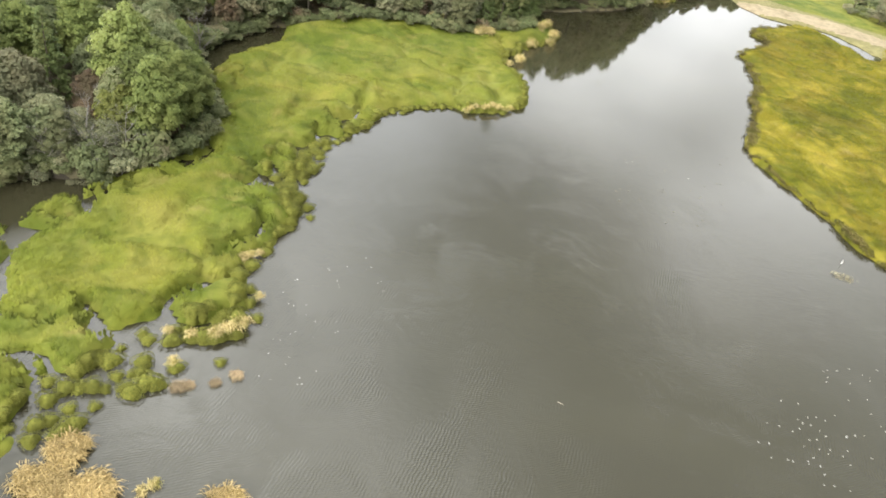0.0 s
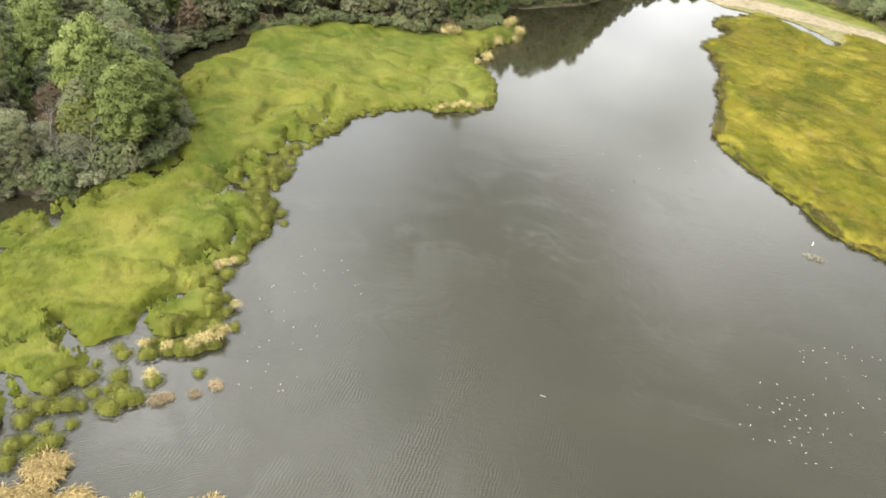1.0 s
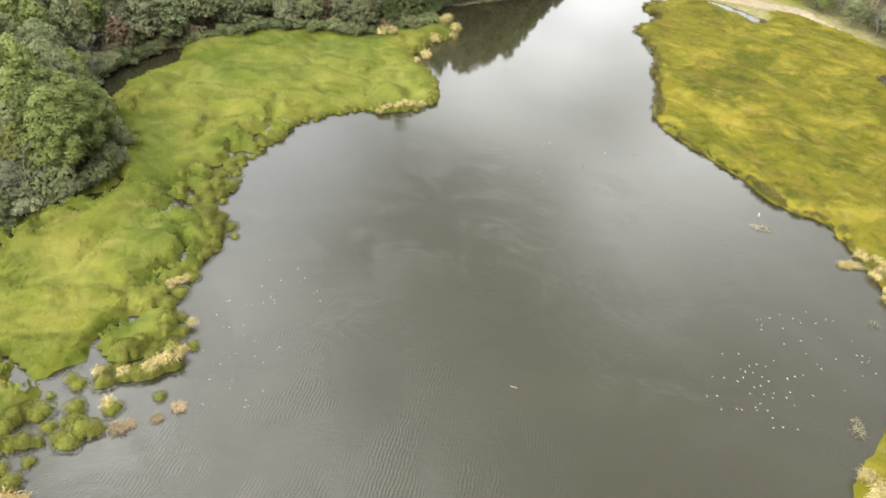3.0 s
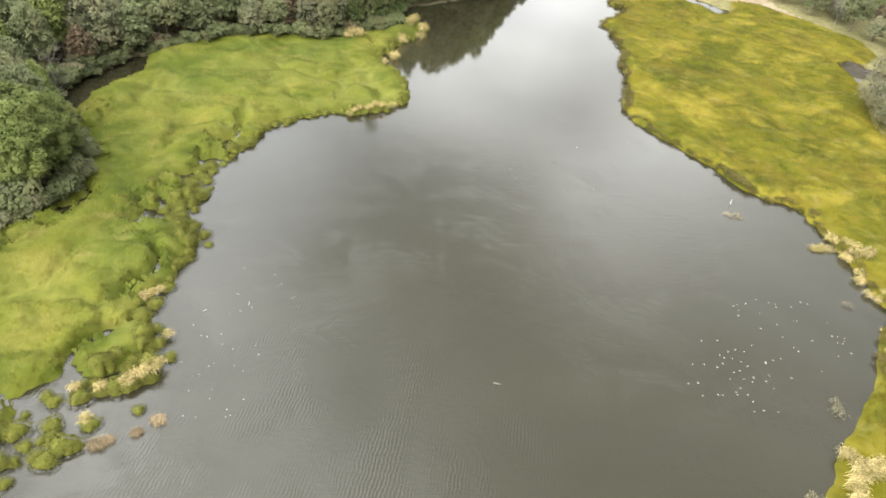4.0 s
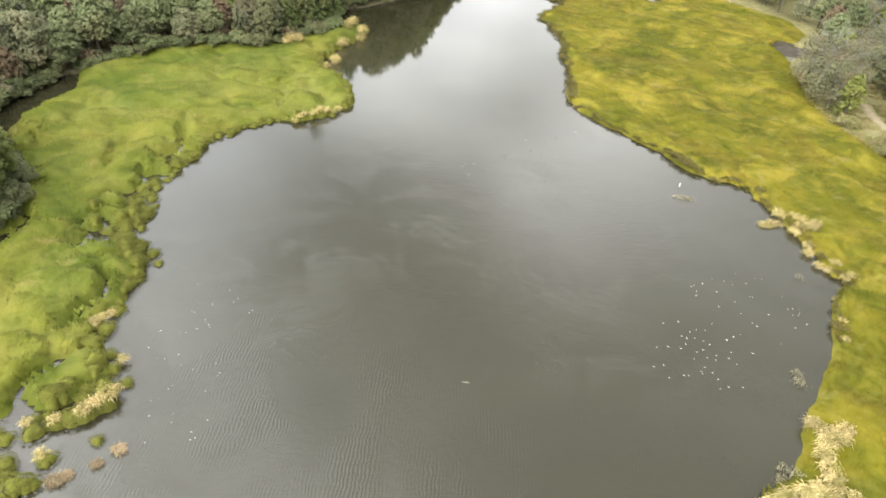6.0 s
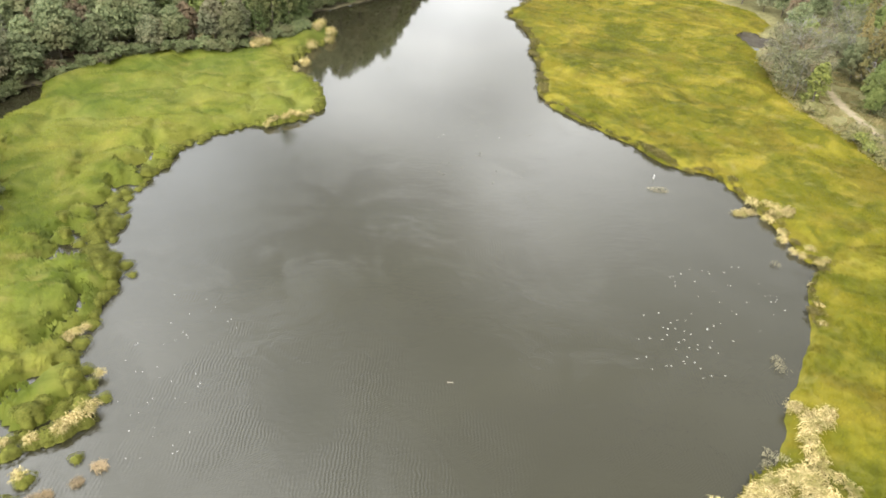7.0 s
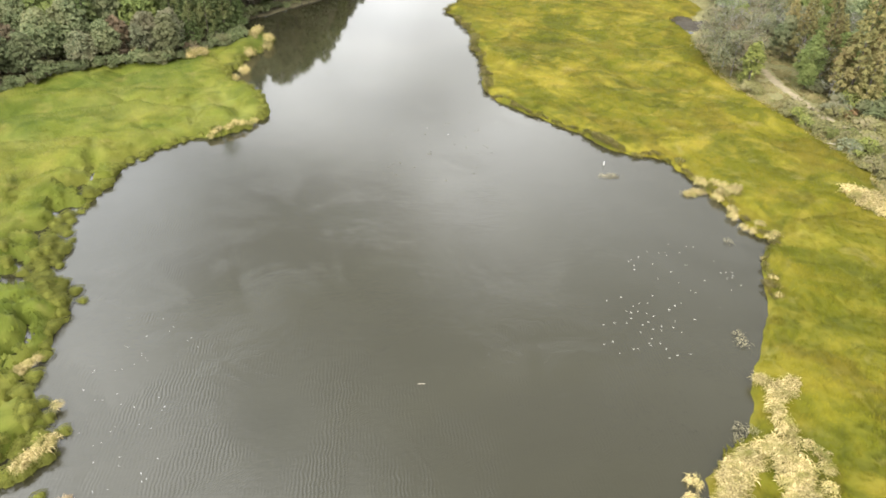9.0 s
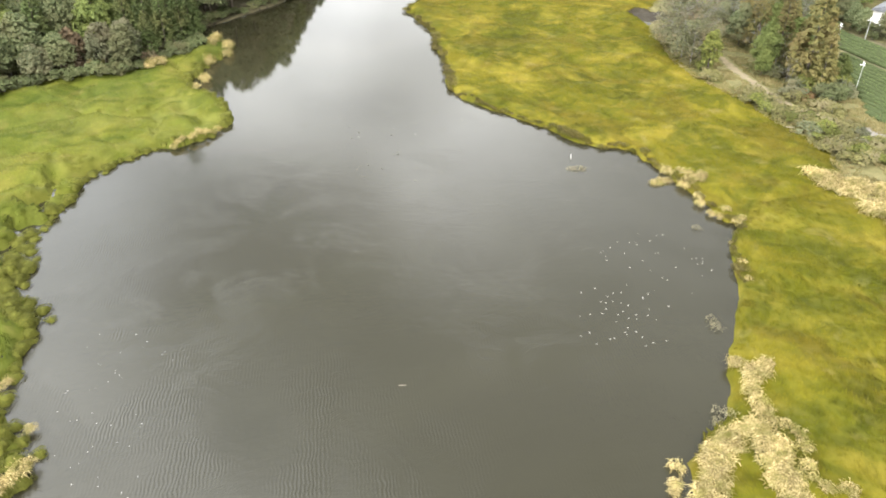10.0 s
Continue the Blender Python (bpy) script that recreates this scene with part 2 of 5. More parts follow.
# ---------------------------------------------------------------- plan of the place, in metres
# shores run from near to far; the backs run the other way round
WEST_SHORE = [(-26.9, 29.7), (-27.6, 32.8), (-27.6, 36.1), (-26.1, 38.2), (-24.3, 40.1), (-23.2, 42.4), (-21.4, 44.5), (-19.8, 47.0), (-17.5, 47.9),
              (-16.5, 49.8), (-17.3, 51.6), (-18.4, 56.6), (-17.3, 60.1), (-16.3, 64.8), (-17.2, 69.2), (-19.9, 70.6), (-20.0, 73.9), (-17.5, 75.8),
              (-18.5, 79.7), (-17.0, 82.9), (-14.0, 89.5), (-11.8, 94.3), (-7.9, 98.3), (-2.9, 101.5), (-0.3, 101.2), (4.0, 102.9), (7.6, 107.0),
              (8.0, 110.8), (6.8, 117.3), (4.4, 120.8), (3.9, 125.9), (6.6, 131.8), (12.8, 140.7), (12.9, 145.9), (10.7, 150.3)]
WEST_BACK = [(9.4, 144.2), (1.4, 138.6), (-5.6, 132.5), (-16.8, 132.7), (-25.1, 127.5), (-32.7, 119.1), (-31.7, 112.8), (-34.4, 107.1), (-36.1, 102.2),
             (-37.0, 95.9), (-36.2, 89.9), (-32.2, 82.0), (-31.7, 74.6), (-34.1, 69.0), (-38.3, 61.3), (-40.3, 57.9), (-41.4, 54.6), (-48.3, 40.8),
             (-59.0, 21.3), (-29.7, 15.2), (-28.1, 23.1)]
EAST_SHORE = [(26.5, 19.3), (28.1, 27.4), (29.6, 29.8), (32.0, 31.6), (35.7, 32.8), (37.7, 34.7), (39.0, 37.2), (42.6, 40.8), (45.5, 43.3), (49.1, 46.5),
              (50.3, 48.6), (53.3, 53.2), (57.9, 56.8), (56.5, 58.0), (57.1, 61.2), (57.7, 67.1), (57.3, 72.5), (57.9, 76.0), (56.5, 79.7), (53.3, 81.0),
              (51.5, 85.4), (50.1, 90.2), (47.3, 95.5), (45.4, 100.2), (43.2, 106.6), (44.1, 111.5), (46.8, 118.2), (48.6, 124.4), (49.2, 129.7),
              (52.6, 139.3), (52.9, 148.1), (53.2, 156.5), (60.6, 165.6), (63.0, 169.8), (59.4, 173.4), (61.0, 177.6), (65.0, 180.4), (68.8, 184.0)]
EAST_BACK = [(74.0, 189.4), (77.6, 188.4), (79.2, 185.2), (81.0, 180.4), (83.4, 175.4), (85.0, 170.8), (88.4, 171.0), (90.6, 174.6), (92.0, 180.4), (96.4, 184.0), (100.4, 180.6), (104.6, 175.6), (109.1, 167.3),
             (113.0, 154.8), (110.2, 144.5), (103.7, 138.9), (98.5, 137.3), (97.2, 132.5), (93.0, 122.8), (86.6, 106.0), (84.4, 97.7), (84.1, 88.4),
             (84.1, 84.3), (82.4, 74.8), (81.5, 67.0), (78.4, 61.5), (73.9, 57.4), (74.8, 50.4), (80.8, 38.3), (64.5, 7.1)]
WEST_LAND = [(-62.9, 21.3), (-52.0, 44.7), (-44.3, 59.2), (-41.9, 60.9), (-39.8, 62.8), (-35.9, 65.8), (-32.5, 69.9), (-30.1, 74.9), (-30.4, 81.1),
             (-34.8, 89.5), (-40.0, 97.8), (-38.2, 106.3), (-33.7, 115.9), (-32.7, 118.6), (-24.9, 125.3), (-16.8, 130.9), (-5.6, 130.7), (1.3, 137.3),
             (8.0, 143.3), (8.5, 150.8), (9.9, 158.6), (16.2, 161.9), (23.0, 167.8), (29.7, 172.8), (37.7, 184.5), (44.2, 191.1), (53.4, 201.7), (60.3, 209.0),
             (70.6, 214.4), (100.0, 252.0), (120.0, 420.0), (-420.0, 420.0), (-420.0, -60.0), (-64.0, -60.0)]
EAST_LAND = [(61.0, 205.5), (62.5, 198.5), (66.5, 192.8), (74.0, 190.8), (80.0, 191.2), (84.6, 187.6), (87.6, 182.6), (89.4, 177.6), (92.4, 176.0), (98.0, 180.6), (103.4, 174.9), (107.5, 166.9), (111.3, 154.8),
             (108.9, 145.4), (104.6, 138.9), (103.8, 133.2), (96.9, 129.4), (91.7, 122.0), (84.8, 106.3), (82.9, 97.7), (82.2, 88.4), (82.8, 84.3), (80.8, 74.8),
             (80.2, 67.0), (77.0, 62.0), (72.6, 58.0), (73.3, 51.2), (79.0, 38.3), (66.0, -60.0), (520.0, -60.0), (520.0, 420.0), (119.0, 420.0), (99.0, 252.0),
             (70.1, 214.5)]
TRACK = [(100.0, 117.0), (95.4, 107.0), (92.6, 100.5), (91.2, 96.5), (89.8, 90.0), (88.2, 83.5), (88.6, 77.5), (91.0, 71.5), (91.5, 60.5), (89.9, 30.8)]
SAND = [(63.5, 197.0), (72.0, 195.5), (80.0, 195.0), (87.0, 191.0), (93.5, 186.0), (101.5, 183.5)]
RUNNEL = [(-23.4, 74.1), (-22.2, 75.5), (-21.1, 74.1), (-20.7, 72.2), (-20.2, 70.6), (-19.1, 69.0)]
TEA_FIELD = [(95.5, 70.5), (96.5, 74.0), (117.5, 99.0), (128.5, 111.0), (128.0, 82.0), (113.0, 48.0), (93.0, 48.0)]
SAND_PATH = [(101.5, 183.5), (104.4, 178.0), (107.0, 168.0), (110.5, 156.5), (109.0, 146.2)]


# ---------------------------------------------------------------- numbers for shapes
def smooth(a, b, x):
    s = np.clip((x - a) / (b - a), 0, 1)
    return s * s * (3 - 2 * s)


def lattice(ix, iy, seed):
    h = (ix * 374761393 + iy * 668265263 + seed * 974711) & 0x7FFFFFFF
    h = ((h ^ (h >> 13)) * 1274126177) & 0x7FFFFFFF
    return ((h ^ (h >> 16)) & 0xFFFF) / 65535.0


def bumps(x, y, size, octaves=3, seed=0):
    """Smooth noise from -1 to 1 with lumps of about that size."""
    total, amp, norm = np.zeros_like(x), 1.0, 0.0
    for k in range(octaves):
        u, v = x / size * 2 ** k, y / size * 2 ** k
        iu, iv = np.floor(u).astype(np.int64), np.floor(v).astype(np.int64)
        fu, fv = u - iu, v - iv
        fu, fv = fu * fu * (3 - 2 * fu), fv * fv * (3 - 2 * fv)
        s = seed + 31 * k
        low = lattice(iu, iv, s) * (1 - fu) + lattice(iu + 1, iv, s) * fu
        top = lattice(iu, iv + 1, s) * (1 - fu) + lattice(iu + 1, iv + 1, s) * fu
        total += amp * (low * (1 - fv) + top * fv)
        norm += amp
        amp *= 0.5
    return total / norm * 2 - 1


def to_line(x, y, line, closed=False):
    best = np.full(x.shape, 1e18)
    pts = list(line) + ([line[0]] if closed else [])
    for (ax, ay), (bx, by) in zip(pts[:-1], pts[1:]):
        dx, dy = bx - ax, by - ay
        s = np.clip(((x - ax) * dx + (y - ay) * dy) / (dx * dx + dy * dy), 0, 1)
        best = np.minimum(best, (x - ax - s * dx) ** 2 + (y - ay - s * dy) ** 2)
    return np.sqrt(best)


def inside(x, y, ring):
    """Distance to the ring's edge, positive inside it."""
    odd = np.zeros(x.shape, bool)
    for (ax, ay), (bx, by) in zip(ring, ring[1:] + ring[:1]):
        if ay != by:
            odd ^= ((ay > y) != (by > y)) & (x < (bx - ax) * (y - ay) / (by - ay) + ax)
    return np.where(odd, 1.0, -1.0) * to_line(x, y, ring, True)


WEST_MARSH, EAST_MARSH = WEST_SHORE + WEST_BACK, EAST_SHORE + EAST_BACK


def hollows(x, y):
    """Narrow wet runnels between the grass mounds: 1 in their beds."""
    wx, wy = x + 1.6 * bumps(x, y, 4.0, 2, 33), y + 1.6 * bumps(x, y, 4.0, 2, 34)
    return smooth(0.15, 0.01, np.abs(bumps(wx, wy, 10.0, 2, 21))) * smooth(-0.25, 0.1, bumps(x, y, 17.0, 2, 35))


def gullies(x, y, d):
    """Narrow water between the grass cushions along the west shore: 1 in their beds."""
    wx, wy = x + 0.9 * bumps(x, y, 2.2, 2, 53), y + 0.9 * bumps(x, y, 2.2, 2, 54)
    reach = 4.2 + 5.0 * smooth(54, 44, y) + 1.6 * bumps(x, y, 7.0, 2, 57)
    net = smooth(0.27, 0.07, np.abs(bumps(wx, wy, 3.4, 1, 51))) + smooth(0.25, 0.06, np.abs(bumps(wx, wy, 4.4, 1, 52)))
    return np.clip(net, 0, 1) * smooth(reach + 0.8, reach - 1.2, d) * smooth(104, 90, y)


def survey(x, y):
    """Height of the ground and what covers it: 0 mud, 1 west marsh, 2 east marsh, 3 forest, 4 bank, 5 sand, 6 road."""
    ragged = 0.8 * bumps(x, y, 2.6, 3, 5)
    west, east = inside(x, y, WEST_MARSH) + ragged, inside(x, y, EAST_MARSH) + ragged
    wood, bank = inside(x, y, WEST_LAND) + 0.5 * ragged, inside(x, y, EAST_LAND) + 0.5 * ragged
    wood = wood - 2.2 * smooth(-29, -33, x) * np.maximum(smooth(64.6, 63.2, y), smooth(94.4, 95.6, y) * smooth(120, 118.6, y))
    far = np.hypot(x - 40, y - 90) - 420
    z = np.full(x.shape, -1.1)
    cover = np.zeros(x.shape, int)
    wx, wy = x + 1.8 * bumps(x, y, 5.0, 2, 33), y + 1.8 * bumps(x, y, 5.0, 2, 34)
    puffs = np.abs(bumps(wx, wy, 9.0, 1, 11)) ** 0.7 + 0.45 * np.abs(bumps(wx, wy, 3.6, 1, 13)) ** 0.8  # rounded mounds with creases between
    ripple = 0.05 * bumps(x, y, 1.4, 2, 12)
    for d, k in ((west, 1), (east, 2)):
        creek = hollows(x, y) * smooth(0.5, 3, d) * (k == 1)
        top = 0.42 + (1.15 if k == 1 else 0.6) * puffs * smooth(-0.5, 2.5, d) + ripple - 0.5 * creek + 0.15
        if k == 1:
            bed = np.maximum(gullies(x, y, d), smooth(0.75, 0.3, to_line(x, y, RUNNEL)))
            top = top * (1 - bed) - 0.4 * bed
        z = np.where(d > -1.6, np.maximum(z, -1.1 + (top + 1.1) * smooth(-1.6, 0.6, d)), z)
        cover = np.where(d > -1.3, k, cover)
    rise = 0.35 + 0.30 * smooth(0, 3, wood) + 0.14 * np.clip(wood - 4, 0, 90) + 0.4 * bumps(x, y, 9, 3, 14)
    z = np.where(wood > -0.8, np.maximum(z, -1.1 + (rise + 1.1) * smooth(-0.8, 0.4, wood)), z)
    cover = np.where((wood > -0.2) & (west < 0.4), 3, cover)
    lift = 0.5 + 0.6 * smooth(0, 7, bank) + 0.004 * np.clip(bank - 8, 0, 200) + 0.18 * bumps(x, y, 6, 3, 15)
    z = np.where(bank > -2.0, np.maximum(z, -1.1 + (lift + 1.1) * smooth(-2.0, 0.8, bank)), z)
    cover = np.where((bank > -1.4) & (east < 0.4), 4, cover)
    mire = np.hypot(x - 100.5, y - 135.0)  # a small patch of bare dark mud
    z, cover = np.where(mire < 4.3, 0.06 + 0.05 * ragged, z), np.where(mire < 4.3, 0, cover)
    track, sand = to_line(x, y, TRACK), to_line(x, y, SAND)
    cover = np.where((track < 0.7 + 0.3 * ragged) & (cover == 4), 5, cover)
    cover = np.where((track < 2.0) & (y < 71.0) & ((cover == 4) | (cover == 5)), 6, cover)
    cover = np.where(((sand < 3.6 + 1.2 * ragged) | (to_line(x, y, SAND_PATH) < 1.0 + 0.5 * ragged)) & (cover == 4), 5, cover)
    cover = np.where((cover == 4) & (inside(x, y, TEA_FIELD) > 0), 3, cover)
    cover = np.where((cover == 4) & (y > 202.5 - 0.5 * (x - 78)) & (sand > 3) & (x < 108), 1, cover)
    cover = np.where(far > 0, 3, cover)
    z = np.where(far > 0, np.maximum(z, 2 + 0.05 * np.clip(far, 0, 800)), z)
    return z, cover


def height(x, y):
    return float(survey(np.array([float(x)]), np.array([float(y)]))[0][0])


# ---------------------------------------------------------------- mesh helpers
def mesh_from(name, verts, faces, mats, index=None, flat=True, normals=None):
    """A mesh from arrays; faces all have the same number of corners."""
    me = bpy.data.meshes.new(name)
    verts, faces = np.asarray(verts, np.float32), np.asarray(faces, np.int32)
    n, k = faces.shape
    me.vertices.add(len(verts))
    me.vertices.foreach_set("co", verts.ravel())
    me.loops.add(n * k)
    me.loops.foreach_set("vertex_index", faces.ravel())
    me.polygons.add(n)
    me.polygons.foreach_set("loop_start", np.arange(0, n * k, k, dtype=np.int32))
    for m in mats:
        me.materials.append(m)
    if index is not None:
        me.polygons.foreach_set("material_index", np.asarray(index, np.int32))
    me.polygons.foreach_set("use_smooth", np.full(n, not flat))
    me.update(calc_edges=True)
    me.validate()
    if normals is not None:
        me.normals_split_custom_set_from_vertices(normals)
    return me


def part(name, data, parent, label=""):
    """Links a mesh as one part under a thing."""
    ob = new(name, data)
    ob.parent = parent
    return tagged(ob, label)


def at(x, y, z=0.0, turn=0.0, size=1.0, lean=0.0):
    return pose(x, y, z, lean, 0, turn) @ Matrix.Diagonal((size, size, size, 1))


def tube(points, radii, sides=6):
    """Corners and faces of a bent, tapered rod."""
    verts, faces = [], []
    for i, (p, r) in enumerate(zip(points, radii)):
        p = Vector(tuple(float(c) for c in p))
        ahead = Vector(tuple(float(b) - float(a) for a, b in zip(points[max(i - 1, 0)], points[min(i + 1, len(points) - 1)]))).normalized()
        side = ahead.orthogonal().normalized()
        other = ahead.cross(side)
        for s in range(sides):
            a = 2 * math.pi * s / sides
            verts.append(p + float(r) * (math.cos(a) * side + math.sin(a) * other))
    for i in range(len(points) - 1):
        for s in range(sides):
            a, b = i * sides + s, i * sides + (s + 1) % sides
            faces.append((a, b, b + sides, a + sides))
    return verts, faces


def joined(pieces):
    verts, faces = [], []
    for v, f in pieces:
        base = len(verts)
        verts += [tuple(p) for p in v]
        faces += [tuple(i + base for i in q) for q in f]
    return verts, faces


# ---------------------------------------------------------------- ground and water
def spaced(near_a, near_b, step, far):
    inner = np.arange(near_a, near_b + step / 2, step)
    out = [step * 1.5]
    while sum(out) < far:
        out.append(out[-1] * 1.35)
    c = np.cumsum(out)
    return np.concatenate([near_a - c[::-1], inner, near_b + c])


gx, gy = spaced(-60, 116, 0.62, 2600), spaced(17, 218, 0.66, 2600)
X, Y = np.meshgrid(gx, gy)
Z, COVER = survey(X, Y)
nx, ny = len(gx), len(gy)
corner = (np.arange(ny - 1)[:, None] * nx + np.arange(nx - 1)[None, :]).ravel()
quads = np.stack([corner, corner + 1, corner + nx + 1, corner + nx], 1)
ground_mats = [M[k] for k in ("bed", "marsh_west", "marsh_east", "forest_floor", "bank", "sand", "road")]
ground = new("ground", mesh_from("ground", np.stack([X.ravel(), Y.ravel(), Z.ravel()], 1), quads, ground_mats, COVER.ravel()[corner], flat=False))
tagged(ground, "marsh, wooded slope and dry banks round a pond", "ground", kind="structure")

s = 3000.0
water = new("water", mesh_from("water", [(-s, -s, 0), (s, -s, 0), (s, s, 0), (-s, s, 0)], [(0, 1, 2, 3)], [M["water"]]))
tagged(water, "murky grey-brown pond water with fine ripples", "water", kind="structure")

# ---------------------------------------------------------------- grass of the marshes
rng = np.random.default_rng(7)


def blades(x, y, z, lean, long, wide, n, rng):
    """n bent blades round each point: two triangles in a kite, leaning by the field."""
    m = len(x) * n
    bx, by, bz = (np.repeat(a, n) for a in (x, y, z))
    lx, ly = np.repeat(lean[0], n), np.repeat(lean[1], n)
    bx, by = bx + rng.normal(0, 0.12, m), by + rng.normal(0, 0.12, m)
    size = np.repeat(long, n) * rng.uniform(0.6, 1.2, m)
    dx, dy = lx * size + rng.normal(0, 0.16, m) * size, ly * size + rng.normal(0, 0.16, m) * size
    up = np.sqrt(np.maximum(size ** 2 - dx ** 2 - dy ** 2, (0.16 * size) ** 2))
    turn = np.arctan2(dy, dx) + np.pi / 2 + rng.normal(0, 0.2, m)
    wx, wy = np.cos(turn) * wide / 2, np.sin(turn) * wide / 2
    base = np.stack([bx, by, bz - 0.05], 1)
    mid_a = np.stack([bx + 0.4 * dx - wx, by + 0.4 * dy - wy, bz + 0.5 * up], 1)
    mid_b = np.stack([bx + 0.4 * dx + wx, by + 0.4 * dy + wy, bz + 0.5 * up], 1)
    tip = np.stack([bx + dx, by + dy, bz + up * 0.92], 1)
    down = np.cross(mid_b - base, mid_a - base)[:, 2] < 0
    mid_a[down], mid_b[down] = mid_b[down].copy(), mid_a[down].copy()
    verts = np.stack([base, mid_b, tip, mid_a], 1).reshape(-1, 3)
    faces = np.arange(4 * m).reshape(-1, 4)
    return verts, faces


def marsh_grass(name, ring, mat, count, seed, label):
    rng = np.random.default_rng(seed)
    pts = np.array(ring)
    lo, hi = np.maximum(pts.min(0), (-60, 20)), pts.max(0)
    x, y = rng.uniform(lo[0], hi[0], count), rng.uniform(lo[1], hi[1], count)
    keep = inside(x, y, ring) > -0.1
    x, y = x[keep], y[keep]
    z, _ = survey(x, y)
    keep = (z > 0.12) & ((hollows(x, y) < 0.8) | (ring[0][0] > 0))
    x, y, z = x[keep], y[keep], z[keep]
    wind = bumps(x, y, 7.0, 2, 40) * 1.0 + (1.9 if ring[0][0] < 0 else 1.15)
    lean = np.stack([np.cos(wind), np.sin(wind)]) * 0.975
    long = 0.42 + 0.18 * bumps(x, y, 5.0, 2, 41)
    v, f = blades(x, y, z, lean, long, 0.18, 4, rng)
    slope_x, slope_y = (survey(x + 0.3, y)[0] - survey(x - 0.3, y)[0]) / 0.6, (survey(x, y + 0.3)[0] - survey(x, y - 0.3)[0]) / 0.6
    soft = np.stack([-np.repeat(np.clip(slope_x, -1.2, 1.2), 16), -np.repeat(np.clip(slope_y, -1.2, 1.2), 16), np.ones(len(v))], 1)
    ob = new(name, mesh_from(name, v, f, [mat], normals=soft / np.linalg.norm(soft, axis=1)[:, None]))
    return tagged(ob, label, "grass", kind="stuff")


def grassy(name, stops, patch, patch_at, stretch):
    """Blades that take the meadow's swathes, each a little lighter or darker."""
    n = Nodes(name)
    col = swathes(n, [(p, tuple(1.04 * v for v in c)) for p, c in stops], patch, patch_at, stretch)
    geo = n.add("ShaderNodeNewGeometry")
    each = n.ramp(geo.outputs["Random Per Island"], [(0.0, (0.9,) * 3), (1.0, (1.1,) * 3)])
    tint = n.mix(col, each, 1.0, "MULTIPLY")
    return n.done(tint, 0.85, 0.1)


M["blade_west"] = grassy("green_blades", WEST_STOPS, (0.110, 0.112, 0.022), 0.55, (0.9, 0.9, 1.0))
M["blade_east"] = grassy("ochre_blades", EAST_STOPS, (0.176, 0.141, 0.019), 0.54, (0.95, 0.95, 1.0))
marsh_grass("marsh_grass", WEST_MARSH, M["blade_west"], 72000, 1, "yellow-green marsh grass leaning in soft swathes")
marsh_grass("marsh_grass", EAST_MARSH, M["blade_east"], 72000, 2, "olive and straw-coloured marsh grass beside the pond")

# ---------------------------------------------------------------- trees
# the wide dark-to-light ranges also paint lit sprays and shaded gaps in the crowns
BROAD = {
    "dull": leafy("leaves_dull_green", (0.086, 0.109, 0.051), (0.216, 0.241, 0.117), (0.202, 0.199, 0.101), 0.2),
    "fresh": leafy("leaves_fresh_green", (0.077, 0.100, 0.030), (0.183, 0.221, 0.066), (0.193, 0.217, 0.066), 0.2),
    "grey": leafy("leaves_grey_green", (0.097, 0.106, 0.059), (0.218, 0.227, 0.128), (0.210, 0.190, 0.112), 0.2),
    "pale": leafy("leaves_pale_willow", (0.085, 0.090, 0.046), (0.205, 0.210, 0.115), (0.21, 0.159, 0.102), 0.3),
    "rust": leafy("leaves_rust", (0.101, 0.079, 0.051), (0.190, 0.137, 0.083), (0.152, 0.137, 0.077), 0.3),
    "yellow": leafy("leaves_yellow_green", (0.096, 0.107, 0.027), (0.228, 0.244, 0.064), (0.17, 0.184, 0.058), 0.3),
    "olive": leafy("leaves_olive", (0.110, 0.107, 0.040), (0.263, 0.247, 0.096), (0.21, 0.18, 0.103), 0.4),
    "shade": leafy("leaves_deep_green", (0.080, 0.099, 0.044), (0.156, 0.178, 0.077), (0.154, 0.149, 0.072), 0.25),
    "orange": leafy("leaves_orange", (0.179, 0.109, 0.052), (0.396, 0.251, 0.126)),
}
NEEDLE = leafy("cedar_needles", (0.055, 0.076, 0.028), (0.132, 0.170, 0.058), (0.132, 0.138, 0.052), 0.2)
NEEDLE_BROWN = leafy("cedar_needles_brownish", (0.112, 0.104, 0.039), (0.245, 0.221, 0.080), (0.215, 0.166, 0.072), 0.2)


